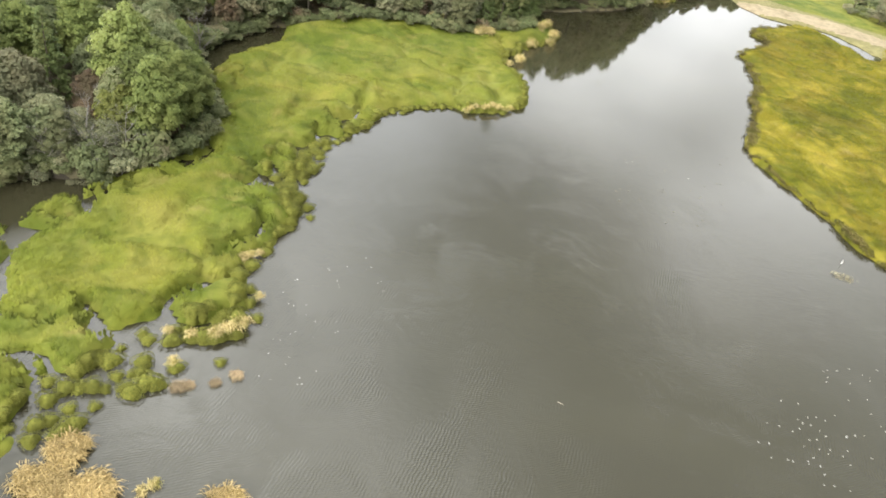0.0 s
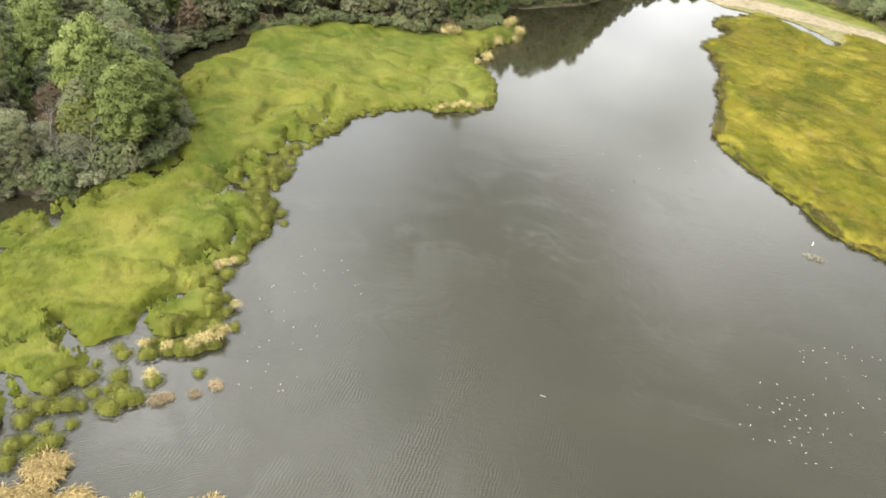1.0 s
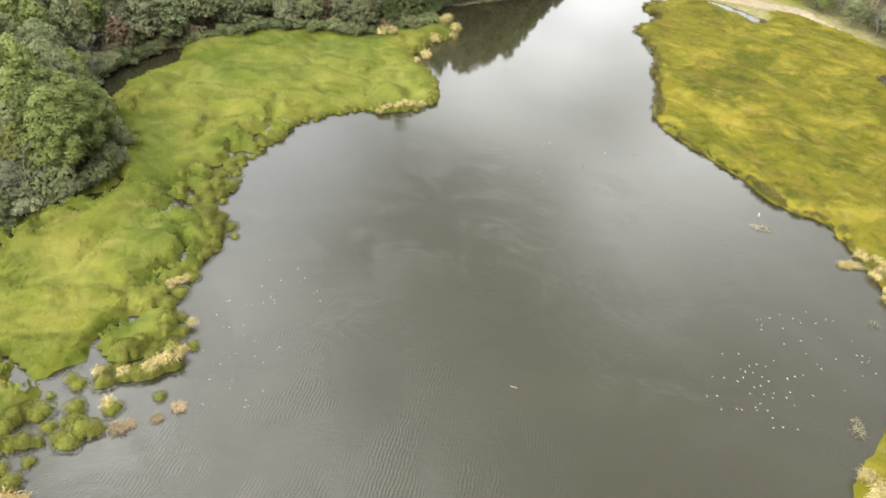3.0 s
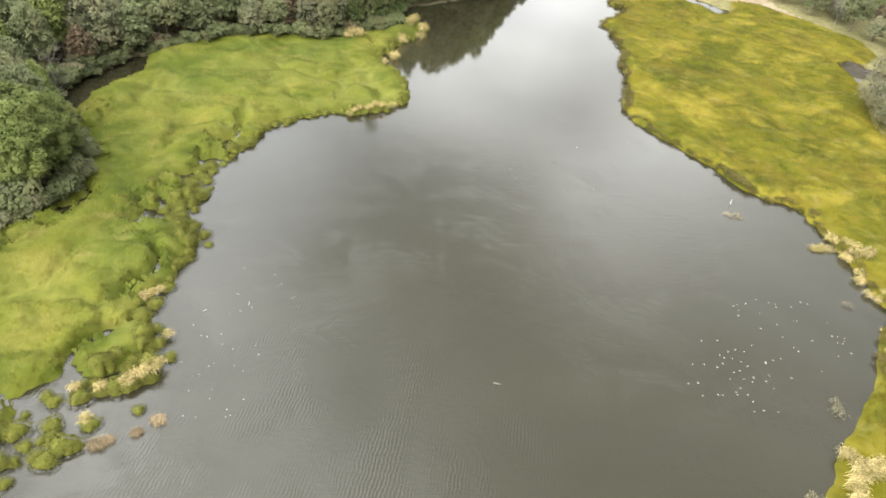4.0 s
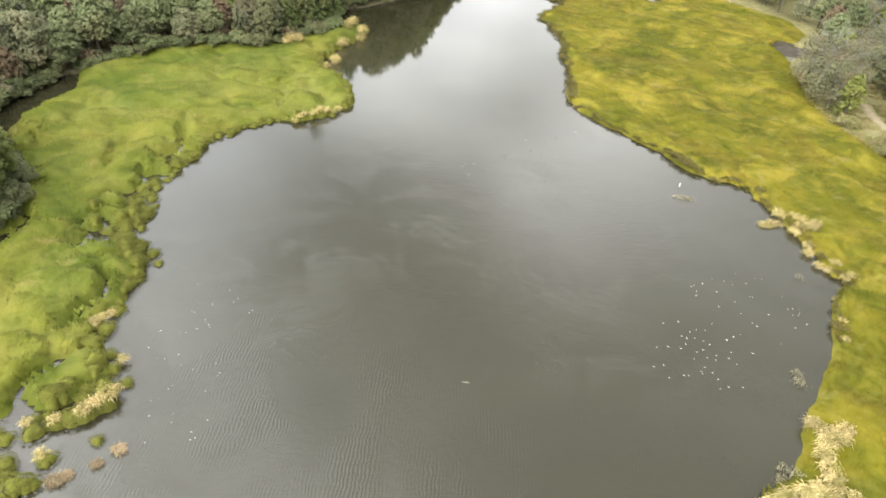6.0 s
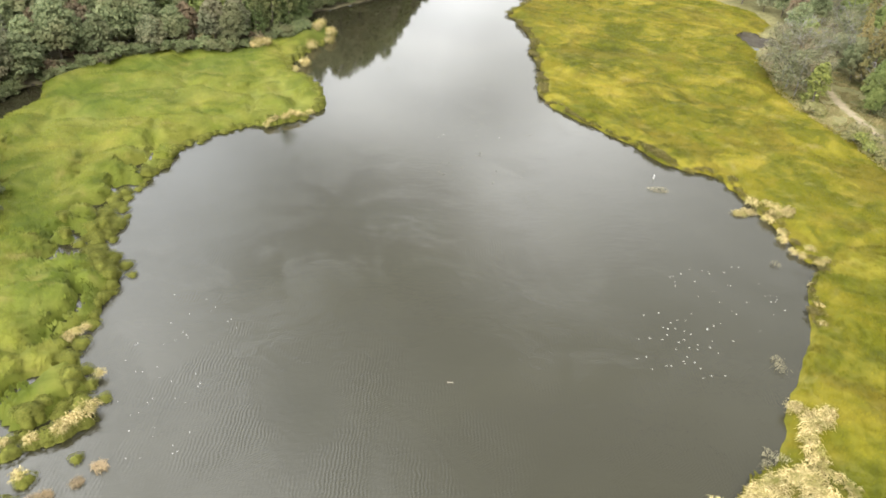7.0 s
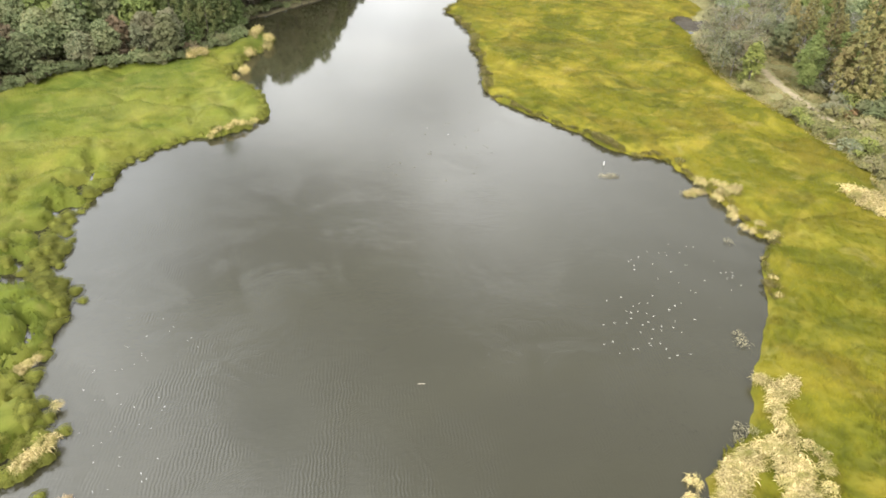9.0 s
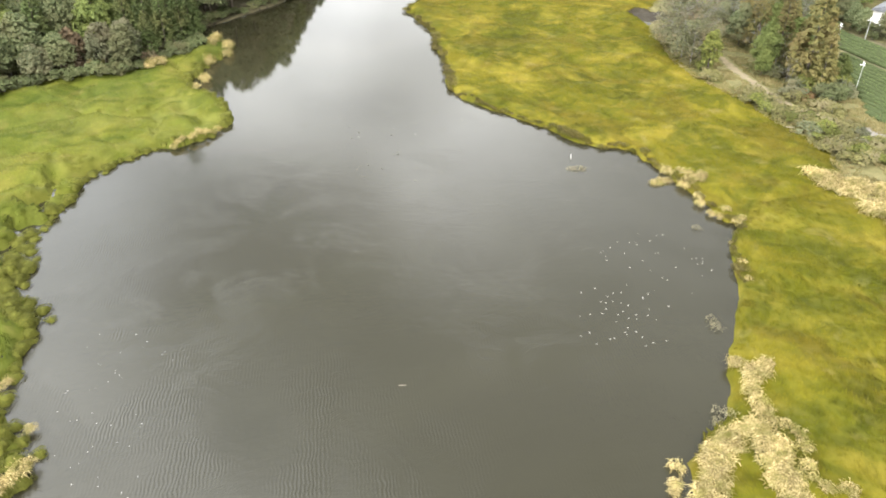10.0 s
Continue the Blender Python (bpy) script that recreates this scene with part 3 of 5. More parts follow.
def leaf_cloud(centres, radii, per, size, rng, squash=0.8, droop=0.0):
    """Leaf sprays over the outside of several lobes: corners, faces, and normals that follow the lobes."""
    vs, ns = [], []
    for (cx, cy, cz), r in zip(centres, radii):
        n = int(1.9 * per * r * r)
        d = rng.normal(size=(n, 3))
        d /= np.linalg.norm(d, axis=1)[:, None]
        d[:, 2] = np.where(d[:, 2] < -0.35, -d[:, 2], d[:, 2])
        lump = 1 + 0.09 * np.sin(d[:, 0] * 12 + cz) * np.sin(d[:, 2] * 13 + cx) + 0.14 * np.sin(d[:, 0] * 6 + cx) * np.sin(d[:, 1] * 7 + cy) + 0.10 * np.sin(d[:, 2] * 11 + cz)
        p = np.array((cx, cy, cz)) + d * (r * lump * rng.uniform(0.72, 1.08, n))[:, None] * (1, 1, squash)
        hidden = np.zeros(n, bool)
        for (ox, oy, oz), q in zip(centres, radii):
            if (ox, oy, oz) != (cx, cy, cz):
                hidden |= np.linalg.norm((p - (ox, oy, oz)) / (1, 1, squash), axis=1) < 0.72 * q
        d, p = d[~hidden], p[~hidden]
        n = len(p)
        normal = d * 0.8 + rng.normal(0, 0.4, (n, 3)) + (0, 0, 0.4)
        normal /= np.linalg.norm(normal, axis=1)[:, None]
        u = np.cross(normal, rng.normal(size=(n, 3)))
        u /= np.linalg.norm(u, axis=1)[:, None]
        v = np.cross(normal, u)
        a, b = (0.85 * size * rng.uniform(0.6, 1.35, n))[:, None], (1.3 * size * rng.uniform(0.5, 1.0, n))[:, None]
        sag = np.array((0, 0, -droop)) * a
        vs.append(np.stack([p - u * a - v * b * 0.4 + sag, p + u * a - v * b * 0.4 + sag, p + v * b], 1).reshape(-1, 3))
        soft = 0.55 * d + 0.45 * normal + (0, 0, 0.9)
        soft /= np.linalg.norm(soft, axis=1)[:, None]
        ns.append(np.repeat(soft, 3, 0))
    verts = np.concatenate(vs)
    return verts, np.arange(len(verts)).reshape(-1, 3), np.concatenate(ns)


def limbs(height, spread, fork, rng, count=6, thick=0.16, twigs=0):
    """A tapered trunk that bends a little, with limbs that fork from it."""
    bend = rng.normal(0, 0.05, 2) * height
    trunk = [(bend[0] * k * k, bend[1] * k * k, height * k - 0.4 * (k == 0)) for k in np.linspace(0, 1, 7)]
    pieces = [tube(trunk, [thick * (1.15 - k) for k in np.linspace(0, 1, 7)], 7)]
    for i in range(count):
        k = fork + (0.95 - fork) * (i + rng.uniform(0, 0.8)) / count
        start = Vector((bend[0] * k * k, bend[1] * k * k, height * k))
        a = i * 2.4 + rng.uniform(-0.4, 0.4)
        out = Vector((math.cos(a), math.sin(a), rng.uniform(0.5, 1.1))).normalized()
        long = float(spread * (1.15 - 0.6 * k) * rng.uniform(0.8, 1.15))
        line = [start + out * long * q + Vector((0, 0, 0.15 * long * q * q)) for q in (0, 0.35, 0.7, 1)]
        r = thick * (1.05 - k) * 0.6 + 0.015
        pieces.append(tube(line, [r, r * 0.7, r * 0.45, r * 0.2], 5))
        for _ in range(twigs):
            q = float(rng.uniform(0.3, 1))
            s = start + out * long * q
            way = (out + Vector(rng.normal(0, 0.55, 3)) + Vector((0, 0, 0.25))).normalized()
            l2 = long * float(rng.uniform(0.25, 0.55))
            pieces.append(tube([s, s + way * l2 * 0.5, s + way * l2 + Vector((0, 0, 0.1 * l2))], [r * 0.3, r * 0.2, 0.008], 3))
            for _ in range(3):
                s2 = s + way * l2 * float(rng.uniform(0.3, 0.9))
                w2 = (way + Vector(rng.normal(0, 0.6, 3))).normalized()
                pieces.append(tube([s2, s2 + w2 * l2 * 0.5], [0.02, 0.008], 3))
    return joined(pieces[:1]), joined(pieces[1:])


def broadleaf(name, mat, height, spread, seed, per, size, label, category="tree", taper=0.25):
    rng = np.random.default_rng(seed)
    tree = new(name)
    trunk, branches = limbs(height * 0.8, spread, 0.3, rng, 7)
    part("trunk", mesh_from("trunk", *trunk, [M["bark"]], flat=False), tree)
    part("bough_frame", mesh_from("bough_frame", *branches, [M["bark"]], flat=False), tree)
    centres, radii = [(0, 0, height * 0.62), (0, 0, height * 0.36)], [spread * 0.56, spread * 0.56]
    for i in range(78):
        up = 0.98 - 1.75 * (i + 0.5) / 78
        a, w = i * 2.4 + rng.uniform(-0.3, 0.3), math.sqrt(1 - up * up) * rng.uniform(0.72, 1.2)
        w *= 1 - taper * (0.4 + up)
        centres.append((0.66 * spread * w * math.cos(a), 0.66 * spread * w * math.sin(a), height * (0.53 + 0.37 * up * rng.uniform(0.78, 1.16))))
        radii.append(spread * rng.uniform(0.11, 0.22))
    v, f, soft = leaf_cloud(centres, radii, per, size, rng)
    part("crown", mesh_from("crown", v, f, [mat], normals=soft), tree)
    return tagged(tree, label, category)


def shrub(name, mat, height, spread, seed, per, size, label):
    """A bush: many stems from the ground, and leaves down to it."""
    rng = np.random.default_rng(seed)
    bush = new(name)
    v, f = joined(limbs(height * 0.7, spread * 0.8, 0.08, rng, 6, 0.05))
    part("woody_base", mesh_from("woody_base", v, f, [M["twig"]], flat=False), bush)
    centres, radii = [(0, 0, height * 0.45)], [spread * 0.6]
    for i in range(9):
        a, w = i * 2.4 + rng.uniform(-0.5, 0.5), spread * rng.uniform(0.35, 0.8)
        centres.append((w * math.cos(a), w * math.sin(a), height * rng.uniform(0.15, 0.62)))
        radii.append(spread * rng.uniform(0.26, 0.42))
    v, f, soft = leaf_cloud(centres, radii, per, size, rng, 0.75)
    part("foliage", mesh_from("foliage", v, f, [mat], normals=soft), bush)
    return tagged(bush, label, name)


def cedar(name, mat, height, spread, seed, per, label):
    rng = np.random.default_rng(seed)
    tree = new(name)
    line = [(0, 0, height * k - 0.4 * (k == 0)) for k in np.linspace(0, 1, 6)]
    v, f = tube(line, [0.2 * (1.05 - k) for k in np.linspace(0, 1, 6)], 7)
    part("trunk", mesh_from("trunk", v, f, [M["bark"]], flat=False), tree)
    centres, radii = [], []
    for i in range(120):
        k = 0.10 + 0.88 * (i / 119) ** 0.9
        w = spread * (1 - k) ** 0.75 * rng.uniform(0.55, 0.95)
        a = i * 2.4 + rng.uniform(-0.4, 0.4)
        centres.append((w * math.cos(a), w * math.sin(a), height * k))
        radii.append(max(0.26, spread * 0.21 * (1.05 - k) ** 0.6) * rng.uniform(0.8, 1.2))
    v, f, soft = leaf_cloud(centres, radii, 1.25 * per, 0.21, rng, 0.8, 0.35)
    part("crown", mesh_from("crown", v, f, [mat], normals=soft), tree)
    return tagged(tree, label, "tree")


def bare_tree(name, height, spread, seed, label, leaves=None):
    rng = np.random.default_rng(seed)
    tree = new(name)
    trunk, branches = limbs(height, spread, 0.18, rng, 11, 0.10, 4)
    part("trunk", mesh_from("trunk", *trunk, [M["twig"]], flat=False), tree)
    part("bough_frame", mesh_from("bough_frame", *branches, [M["twig"]], flat=False), tree)
    if leaves:
        c = [(spread * 0.5 * math.cos(i * 2.4), spread * 0.5 * math.sin(i * 2.4), height * (0.17 + 0.095 * i)) for i in range(8)]
        v, f, soft = leaf_cloud(c, [spread * 0.42] * 8, 95, 0.115, rng)
        part("crown", mesh_from("crown", v, f, [leaves], normals=soft), tree)
    return tagged(tree, label, "tree")


class Kind:
    """A kind of plant: the first one set down is built, the others are copies of it."""

    def __init__(self, build):
        self.build, self.first = build, None

    def put(self, m):
        if self.first is None:
            self.first = self.build()
            self.first.matrix_basis = m
            return self.first
        size = self.first.scale.copy()
        self.first.scale = (1, 1, 1)
        made = copy_thing(self.first, m)
        self.first.scale = size
        return made


def kinds(fn, seeds, *args):
    return [Kind(functools.partial(fn, args[0], args[1], args[2], args[3], k, *args[4:])) for k in seeds]


GREEN_LABELS = {
    "dull": "dull green broadleaf tree on the wooded shore",
    "fresh": "fresh green broadleaf tree on the wooded shore",
    "grey": "grey-green broadleaf tree thinning in autumn",
    "rust": "rust-coloured autumn tree among green ones",
    "yellow": "slim yellow-green tree on the dry bank",
}
TREES = {}
for look_of, tall, wide, seeds in (("dull", 10.5, 4.4, (1, 2, 3)), ("fresh", 11.5, 4.6, (4, 5)), ("grey", 8.5, 4.2, (6, 7)), ("rust", 7.5, 3.2, (8,)), ("yellow", 7.5, 2.3, (9,))):
    for far, per, leaf in (("", 150, 0.165), ("far_", 60, 0.25)):
        TREES[far + look_of] = kinds(broadleaf, seeds, "broadleaf_tree", BROAD[look_of], tall, wide, per, leaf, GREEN_LABELS[look_of])
TREES.update({
    "cedar": [Kind(functools.partial(cedar, "cedar_tree", NEEDLE, 15.0, 3.6, k, 75, "tall green cedar tree on the shore")) for k in (10, 11)],
    "cedar_brown": [Kind(functools.partial(cedar, "cedar_tree", NEEDLE_BROWN, 14.0, 3.4, 12, 85, "tall brownish cedar tree beside the track"))],
    "bare": [Kind(functools.partial(bare_tree, "bare_tree", 8.0, 3.6, k, "grey, nearly leafless tree with fine twigs")) for k in (13, 14)],
    "willow": [Kind(functools.partial(bare_tree, "willow_tree", 7.5, 4.2, k, "grey-green willow with thin leaves on the bank", BROAD["pale"])) for k in (15, 21)],
    "bush": kinds(shrub, (16, 17), "bush", BROAD["grey"], 3.0, 2.2, 78, 0.2, "low grey-green bush on the bank"),
    "bush_dull": kinds(shrub, (22, 23), "bush", BROAD["shade"], 3.4, 2.4, 78, 0.22, "dull green bush at the foot of the wood"),
    "bush_yellow": kinds(shrub, (18,), "bush", BROAD["yellow"], 2.8, 2.0, 78, 0.19, "low yellow-green bush on the dry bank"),
    "bush_olive": kinds(shrub, (20, 24), "bramble", BROAD["olive"], 2.2, 2.2, 78, 0.19, "low olive bramble bush on the dry bank"),
    "bush_orange": kinds(shrub, (25,), "bush", BROAD["orange"], 2.4, 1.5, 78, 0.17, "small orange autumn bush beside the track"),
    "bush_rust": kinds(shrub, (19,), "bush", BROAD["rust"], 2.6, 1.8, 78, 0.19, "rust-coloured bush at the wood's edge"),
})
planted = []


def plant(kind, x, y, size=1.0):
    if math.hypot(x, y) > 108 and "far_" + kind in TREES:
        kind = "far_" + kind
    pick = TREES[kind]
    wide, tall = float(rng.uniform(0.88, 1.14)), float(rng.uniform(0.85, 1.15))
    ob = pick[len(planted) % len(pick)].put(at(x, y, height(x, y) - 0.05, rng.uniform(0, 360), size) @ Matrix.Diagonal((wide, wide, tall, 1)))
    planted.append((x, y))
    return ob


# trees that stand out by themselves
for kind, x, y, size in (
    ("fresh", -34.6, 73.0, 0.86), ("fresh", -37.0, 74.6, 1.0), ("fresh", -33.4, 77.0, 0.84), ("fresh", -36.2, 78.2, 1.02), ("fresh", -33.6, 81.0, 0.8), ("dull", -36.8, 82.0, 0.95), ("fresh", -39.8, 77.4, 1.04), ("dull", -39.0, 73.0, 0.8), ("fresh", -40.6, 81.4, 1.02), ("yellow", -37.4, 71.6, 1.0), ("rust", -42.6, 74.6, 0.95),
    ("bare", -36.3, 68.9, 0.71), ("bare", -38.3, 66.8, 0.66), ("bare", -42.6, 64.1, 0.66), ("bush", -33.9, 70.2, 0.95), ("bush_yellow", -37.3, 66.4, 0.76), ("bare", -40.1, 67.7, 0.81), ("grey", -38.3, 69.6, 0.59), ("grey", -41.3, 68.8, 0.66), ("bush_dull", -39.4, 65.9, 0.95), ("bush", -37.2, 67.6, 0.95), ("bush", -41.2, 65.8, 1.04), ("bush_rust", -40.4, 66.7, 0.76), ("bush", -44.3, 64.3, 1.14), ("bush_dull", -46.2, 62.1, 1.04), ("grey", -44.0, 67.5, 0.71), ("dull", -43.0, 65.9, 0.71),
    ("dull", -46.0, 63.1, 0.76), ("rust", -41.4, 70.5, 0.66), ("yellow", -39.1, 70.8, 0.95), ("bush_dull", -39.5, 65.4, 0.66), ("bush_dull", -42.2, 63.9, 0.6), ("bush_dull", -40.8, 64.0, 0.55), ("bush_dull", -38.4, 65.3, 0.58), ("bush", -37.2, 65.8, 0.5), ("bare", -40.5, 101.0, 0.90), ("bare", -42.0, 98.3, 0.76), ("bush", -41.6, 100.0, 1.14), ("bush_dull", -43.1, 102.4, 1.23), ("grey", -44.2, 100.1, 0.66),
    ("cedar", 2.1, 143.0, 0.78), ("cedar", 5.3, 146.0, 0.82), ("cedar", 7.1, 149.5, 0.86), ("cedar", -0.6, 145.3, 0.82), ("cedar", 3.0, 149.1, 0.86),
    ("grey", -8.1, 135.7, 0.85), ("grey", -4.4, 138.3, 0.81), ("rust", -13.0, 138.9, 0.85), ("bush_rust", -32.1, 122.2, 1.14),
    ("willow", 87.1, 103.8, 1.14), ("willow", 87.9, 107.3, 1.28), ("willow", 89.6, 110.9, 1.33), ("willow", 92.2, 114.4, 1.23), ("willow", 91.0, 106.4, 1.19), ("willow", 94.1, 110.8, 1.14), ("yellow", 87.1, 99.3, 1.00), ("fresh", 95.6, 95.6, 0.68), ("fresh", 93.6, 93.6, 0.42), ("bush_dull", 95.4, 92.6, 0.9),
    ("cedar_brown", 97.9, 88.4, 1.22), ("cedar_brown", 97.4, 84.8, 0.72), ("cedar_brown", 102.0, 99.0, 0.85), ("cedar_brown", 99.2, 92.4, 0.8), ("bush_orange", 92.6, 83.0, 1.05), ("bare", 94.6, 88.4, 0.55), ("bare", 95.8, 90.2, 0.6), ("bush", 95.2, 87.2, 0.8),
    ("bush_dull", 94.6, 80.8, 1.0), ("bush_dull", 97.0, 81.6, 1.1), ("bush", 99.2, 82.4, 1.0), ("fresh", 102.6, 86.0, 0.5), ("bush_yellow", 101.2, 84.2, 1.0), ("yellow", 98.8, 122.3, 0.76), ("fresh", 102.3, 123.1, 0.59), ("yellow", 104.9, 125.3, 0.76),
):
    plant(kind, x, y, size)

STANDING = len(planted)
# bushes along the foot of the wood; they keep back from the two open channels behind the marsh
def channel(x, y):
    return x < -30 and (y < 63.5 or 95 < y < 119)


for (ax, ay), (bx, by) in zip(WEST_LAND[1:27], WEST_LAND[2:28]):
    long = math.hypot(bx - ax, by - ay)
    for k in range(int(long / 2.1)):
        t, o = (k + rng.uniform(0.1, 0.9)) * 2.1 / long, rng.uniform(0.0, 1.6)
        o += 2.1 * channel(ax + (bx - ax) * t, ay + (by - ay) * t)
        x, y = ax + (bx - ax) * t - o * (by - ay) / long, ay + (by - ay) * t + o * (bx - ax) / long
        foot = ("bush_dull", "bush_dull", "bush_dull", "bush_dull", "bush_dull", "bush_dull", "bush", "bush_dull", "bush", "bush_dull")
        plant(foot[int(rng.integers(len(foot)))], float(x), float(y), float(rng.uniform(0.5, 0.95)))
for (ax, ay), (bx, by) in zip(WEST_LAND[1:12], WEST_LAND[2:13]):
    long = math.hypot(bx - ax, by - ay)
    for k in range(int(long / 1.7)):
        t, o = (k + rng.uniform(0.1, 0.9)) * 1.7 / long, rng.uniform(-0.3, 0.5)
        o += 2.3 * channel(ax + (bx - ax) * t, ay + (by - ay) * t)
        plant("bush_dull" if rng.uniform() < 0.75 else "bush", float(ax + (bx - ax) * t - o * (by - ay) / long), float(ay + (by - ay) * t + o * (bx - ax) / long), float(rng.uniform(0.45, 0.75)))
bushes = len(planted)

# the wood on the west and far shores
WOOD_MIX = ["dull"] * 8 + ["fresh"] * 3 + ["grey"] * 2 + ["rust"] + ["cedar"] * 2 + ["bare"]
spots = rng.uniform((-96, 50), (68, 240), (8600, 2))
edge = inside(spots[:, 0], spots[:, 1], WEST_LAND)
marsh_mask = inside(spots[:, 0], spots[:, 1], WEST_MARSH)
for (x, y), d, w in zip(spots, edge, marsh_mask):
    deep = 23 if y < 154 else 15
    if (3.6 if channel(x, y) else 1.6) < d < deep and w < -1.0 and all((x - a) ** 2 + (y - b) ** 2 > (10 if d < 8 else 13) for a, b in planted[:STANDING] + planted[bushes:]):
        kind = WOOD_MIX[int(rng.integers(len(WOOD_MIX)))]
        if -5 < x < 12 and 139 < y < 163:
            kind = "cedar"
        big = 0.95 if y < 148 or x < 0 else 1.6 if x < 22.5 else 1.25 if x < 31.5 else 0.85 if x < 42 else 0.57
        big *= 0.84 if kind == "cedar" and y > 139 else 1.0
        if y > 148 and x > 15 and kind == "cedar":
            kind = "dull"
        plant(kind, float(x), float(y), big * float(rng.uniform(0.7, 0.9) if d < 4 else rng.uniform(0.85, 1.2)))

# undergrowth that fills the gaps between the trees along the edge of the wood
under = np.random.default_rng(91)
filled = []
for x, y in under.uniform((-75, 55), (12, 162), (2600, 2)):
    d = inside(np.array([x]), np.array([y]), WEST_LAND)[0]
    if (4.0 if channel(x, y) else 2.0) < d < 13 and inside(np.array([x]), np.array([y]), WEST_MARSH)[0] < -1 and all((x - a) ** 2 + (y - b) ** 2 > 15 for a, b in filled):
        filled.append((x, y))
        plant(("bush_dull", "bush_dull", "bush", "bush_olive", "bush_rust")[int(under.integers(5))], float(x), float(y), float(under.uniform(0.8, 1.4)))

# bushes and trees on the dry east bank
def scatter(ring, count, gap, seed, mix, low, high, keep=lambda x, y: True):
    rng2 = np.random.default_rng(seed)
    pts = np.array(ring)
    done = 0
    for x, y in rng2.uniform(pts.min(0), pts.max(0), (count * 30, 2)):
        one = (np.array([x]), np.array([y]))
        if done < count and inside(*one, ring)[0] > 0 and keep(x, y) and all((x - a) ** 2 + (y - b) ** 2 > gap * gap for a, b in planted):
            plant(mix[int(rng2.integers(len(mix)))], float(x), float(y), float(rng2.uniform(low, high)))
            done += 1


def off_track(x, y):
    return to_line(np.array([x]), np.array([y]), TRACK)[0] > (5.0 if 87 < y < 108 else 2.6)


scatter([(84.1, 82.5), (85.8, 97.0), (89.2, 106.0), (96.3, 105.9), (94.7, 93.3), (92.1, 86.1), (92.1, 73.4), (89.6, 62.4), (85.1, 58.7), (81.5, 64.3), (84.1, 75.3)], 120, 1.35, 50,
        ["bush_yellow", "bush", "bush_olive", "bush_olive", "bush_yellow", "bush_yellow", "bush_olive", "bush_olive"], 0.5, 1.1, off_track)
scatter([(102.4, 111.1), (105.7, 128.8), (111.6, 139.2), (133.9, 140.4), (152.4, 142.5), (125.7, 117.8), (115.5, 103.8), (100.0, 84.2), (97.3, 91.5), (99.8, 105.8)], 85, 3.0, 51,
        ["bare", "bare", "bare", "grey", "dull", "cedar_brown", "fresh", "willow", "bush_olive", "bush"], 0.6, 1.0, off_track)
scatter([(106.9, 187.2), (110.9, 170.3), (115.6, 154.8), (112.4, 142.7), (106.4, 137.6), (106.5, 130.5), (134.0, 134.3), (160.6, 150.8), (158.0, 202.0), (113.4, 202.0)], 120, 3.3, 55,
        ["bare", "bare", "grey", "grey", "dull", "dull", "fresh", "rust", "willow"], 0.6, 1.0)
scatter([(94.8, 80.6), (100.0, 80.6), (103.5, 87.8), (98.2, 95.1), (95.6, 87.9)], 14, 1.6, 52, ["bush", "bush_yellow", "bush_rust"], 0.6, 1.1, off_track)
scatter([(104.5, 208.6), (112, 246), (112, 262), (150, 280), (144.8, 214.7), (119.8, 194.5)], 60, 3.2, 53, ["grey", "dull", "bush", "willow"], 0.55, 0.8)
scatter([(130.8, 117.7), (133.9, 138.6), (190, 150), (190, 120), (148.2, 104.8)], 40, 4.0, 54, ["dull", "dull", "grey", "cedar"], 0.75, 1.05,
        lambda x, y: y > 121 or x > 158)

scatter([(93, 212), (99, 203), (106, 196), (118, 205), (112, 222), (100, 222)], 30, 2.4, 57, ["dull", "bush", "grey", "bush_dull"], 0.55, 0.85)
scatter([(128.5, 114), (129.5, 105), (130, 92), (140, 92), (152, 104), (142, 117)], 60, 1.9, 58, ["bush_dull", "bush", "bush_dull", "dull"], 0.5, 0.75,
        lambda x, y: math.hypot(x - 143.6, y - 110.4) > 7.5)
scatter([(124, 113), (130, 109.5), (137, 113), (152, 125), (142, 138), (118, 124)], 40, 3.0, 56, ["dull", "dull", "grey", "cedar", "fresh"], 0.55, 0.85)

# ---------------------------------------------------------------- dry grass on the banks
def bank_grass(ring, mat, number, seed, label):
    rng2 = np.random.default_rng(seed)
    pts = np.array(ring)
    x, y = rng2.uniform(pts[:, 0].min(), pts[:, 0].max(), number), rng2.uniform(pts[:, 1].min(), pts[:, 1].max(), number)
    keep = (inside(x, y, ring) > 0) & (inside(x, y, EAST_LAND) > 0.3) & (to_line(x, y, TRACK) > 1.1) & (bumps(x, y, 3.0, 2, 77) > -0.25)
    x, y = x[keep], y[keep]
    z, _ = survey(x, y)
    lean = np.stack([np.cos(3 * bumps(x, y, 3.0, 2, 78)), np.sin(3 * bumps(x, y, 3.0, 2, 79))]) * 0.6
    v, f = blades(x, y, z, lean, 0.5 + 0.2 * bumps(x, y, 2.5, 2, 80), 0.09, 4, rng2)
    return tagged(new("bank_grass", mesh_from("bank_grass", v, f, [mat])), label, "grass", kind="stuff")


DRY = leafy("dry_bank_grass", (0.15, 0.13, 0.052), (0.265, 0.222, 0.105), (0.13, 0.135, 0.046), 0.5)
bank_grass([(71.7, 49.5), (73.4, 60.6), (78.8, 68.0), (82.3, 88.0), (83.9, 106.0), (94.3, 126.4), (104.9, 123.5), (102.5, 99.5), (98.2, 86.0), (101.9, 73.2), (98.7, 49.4)], DRY, 26000, 81, "dry straw and olive grass on the bank")

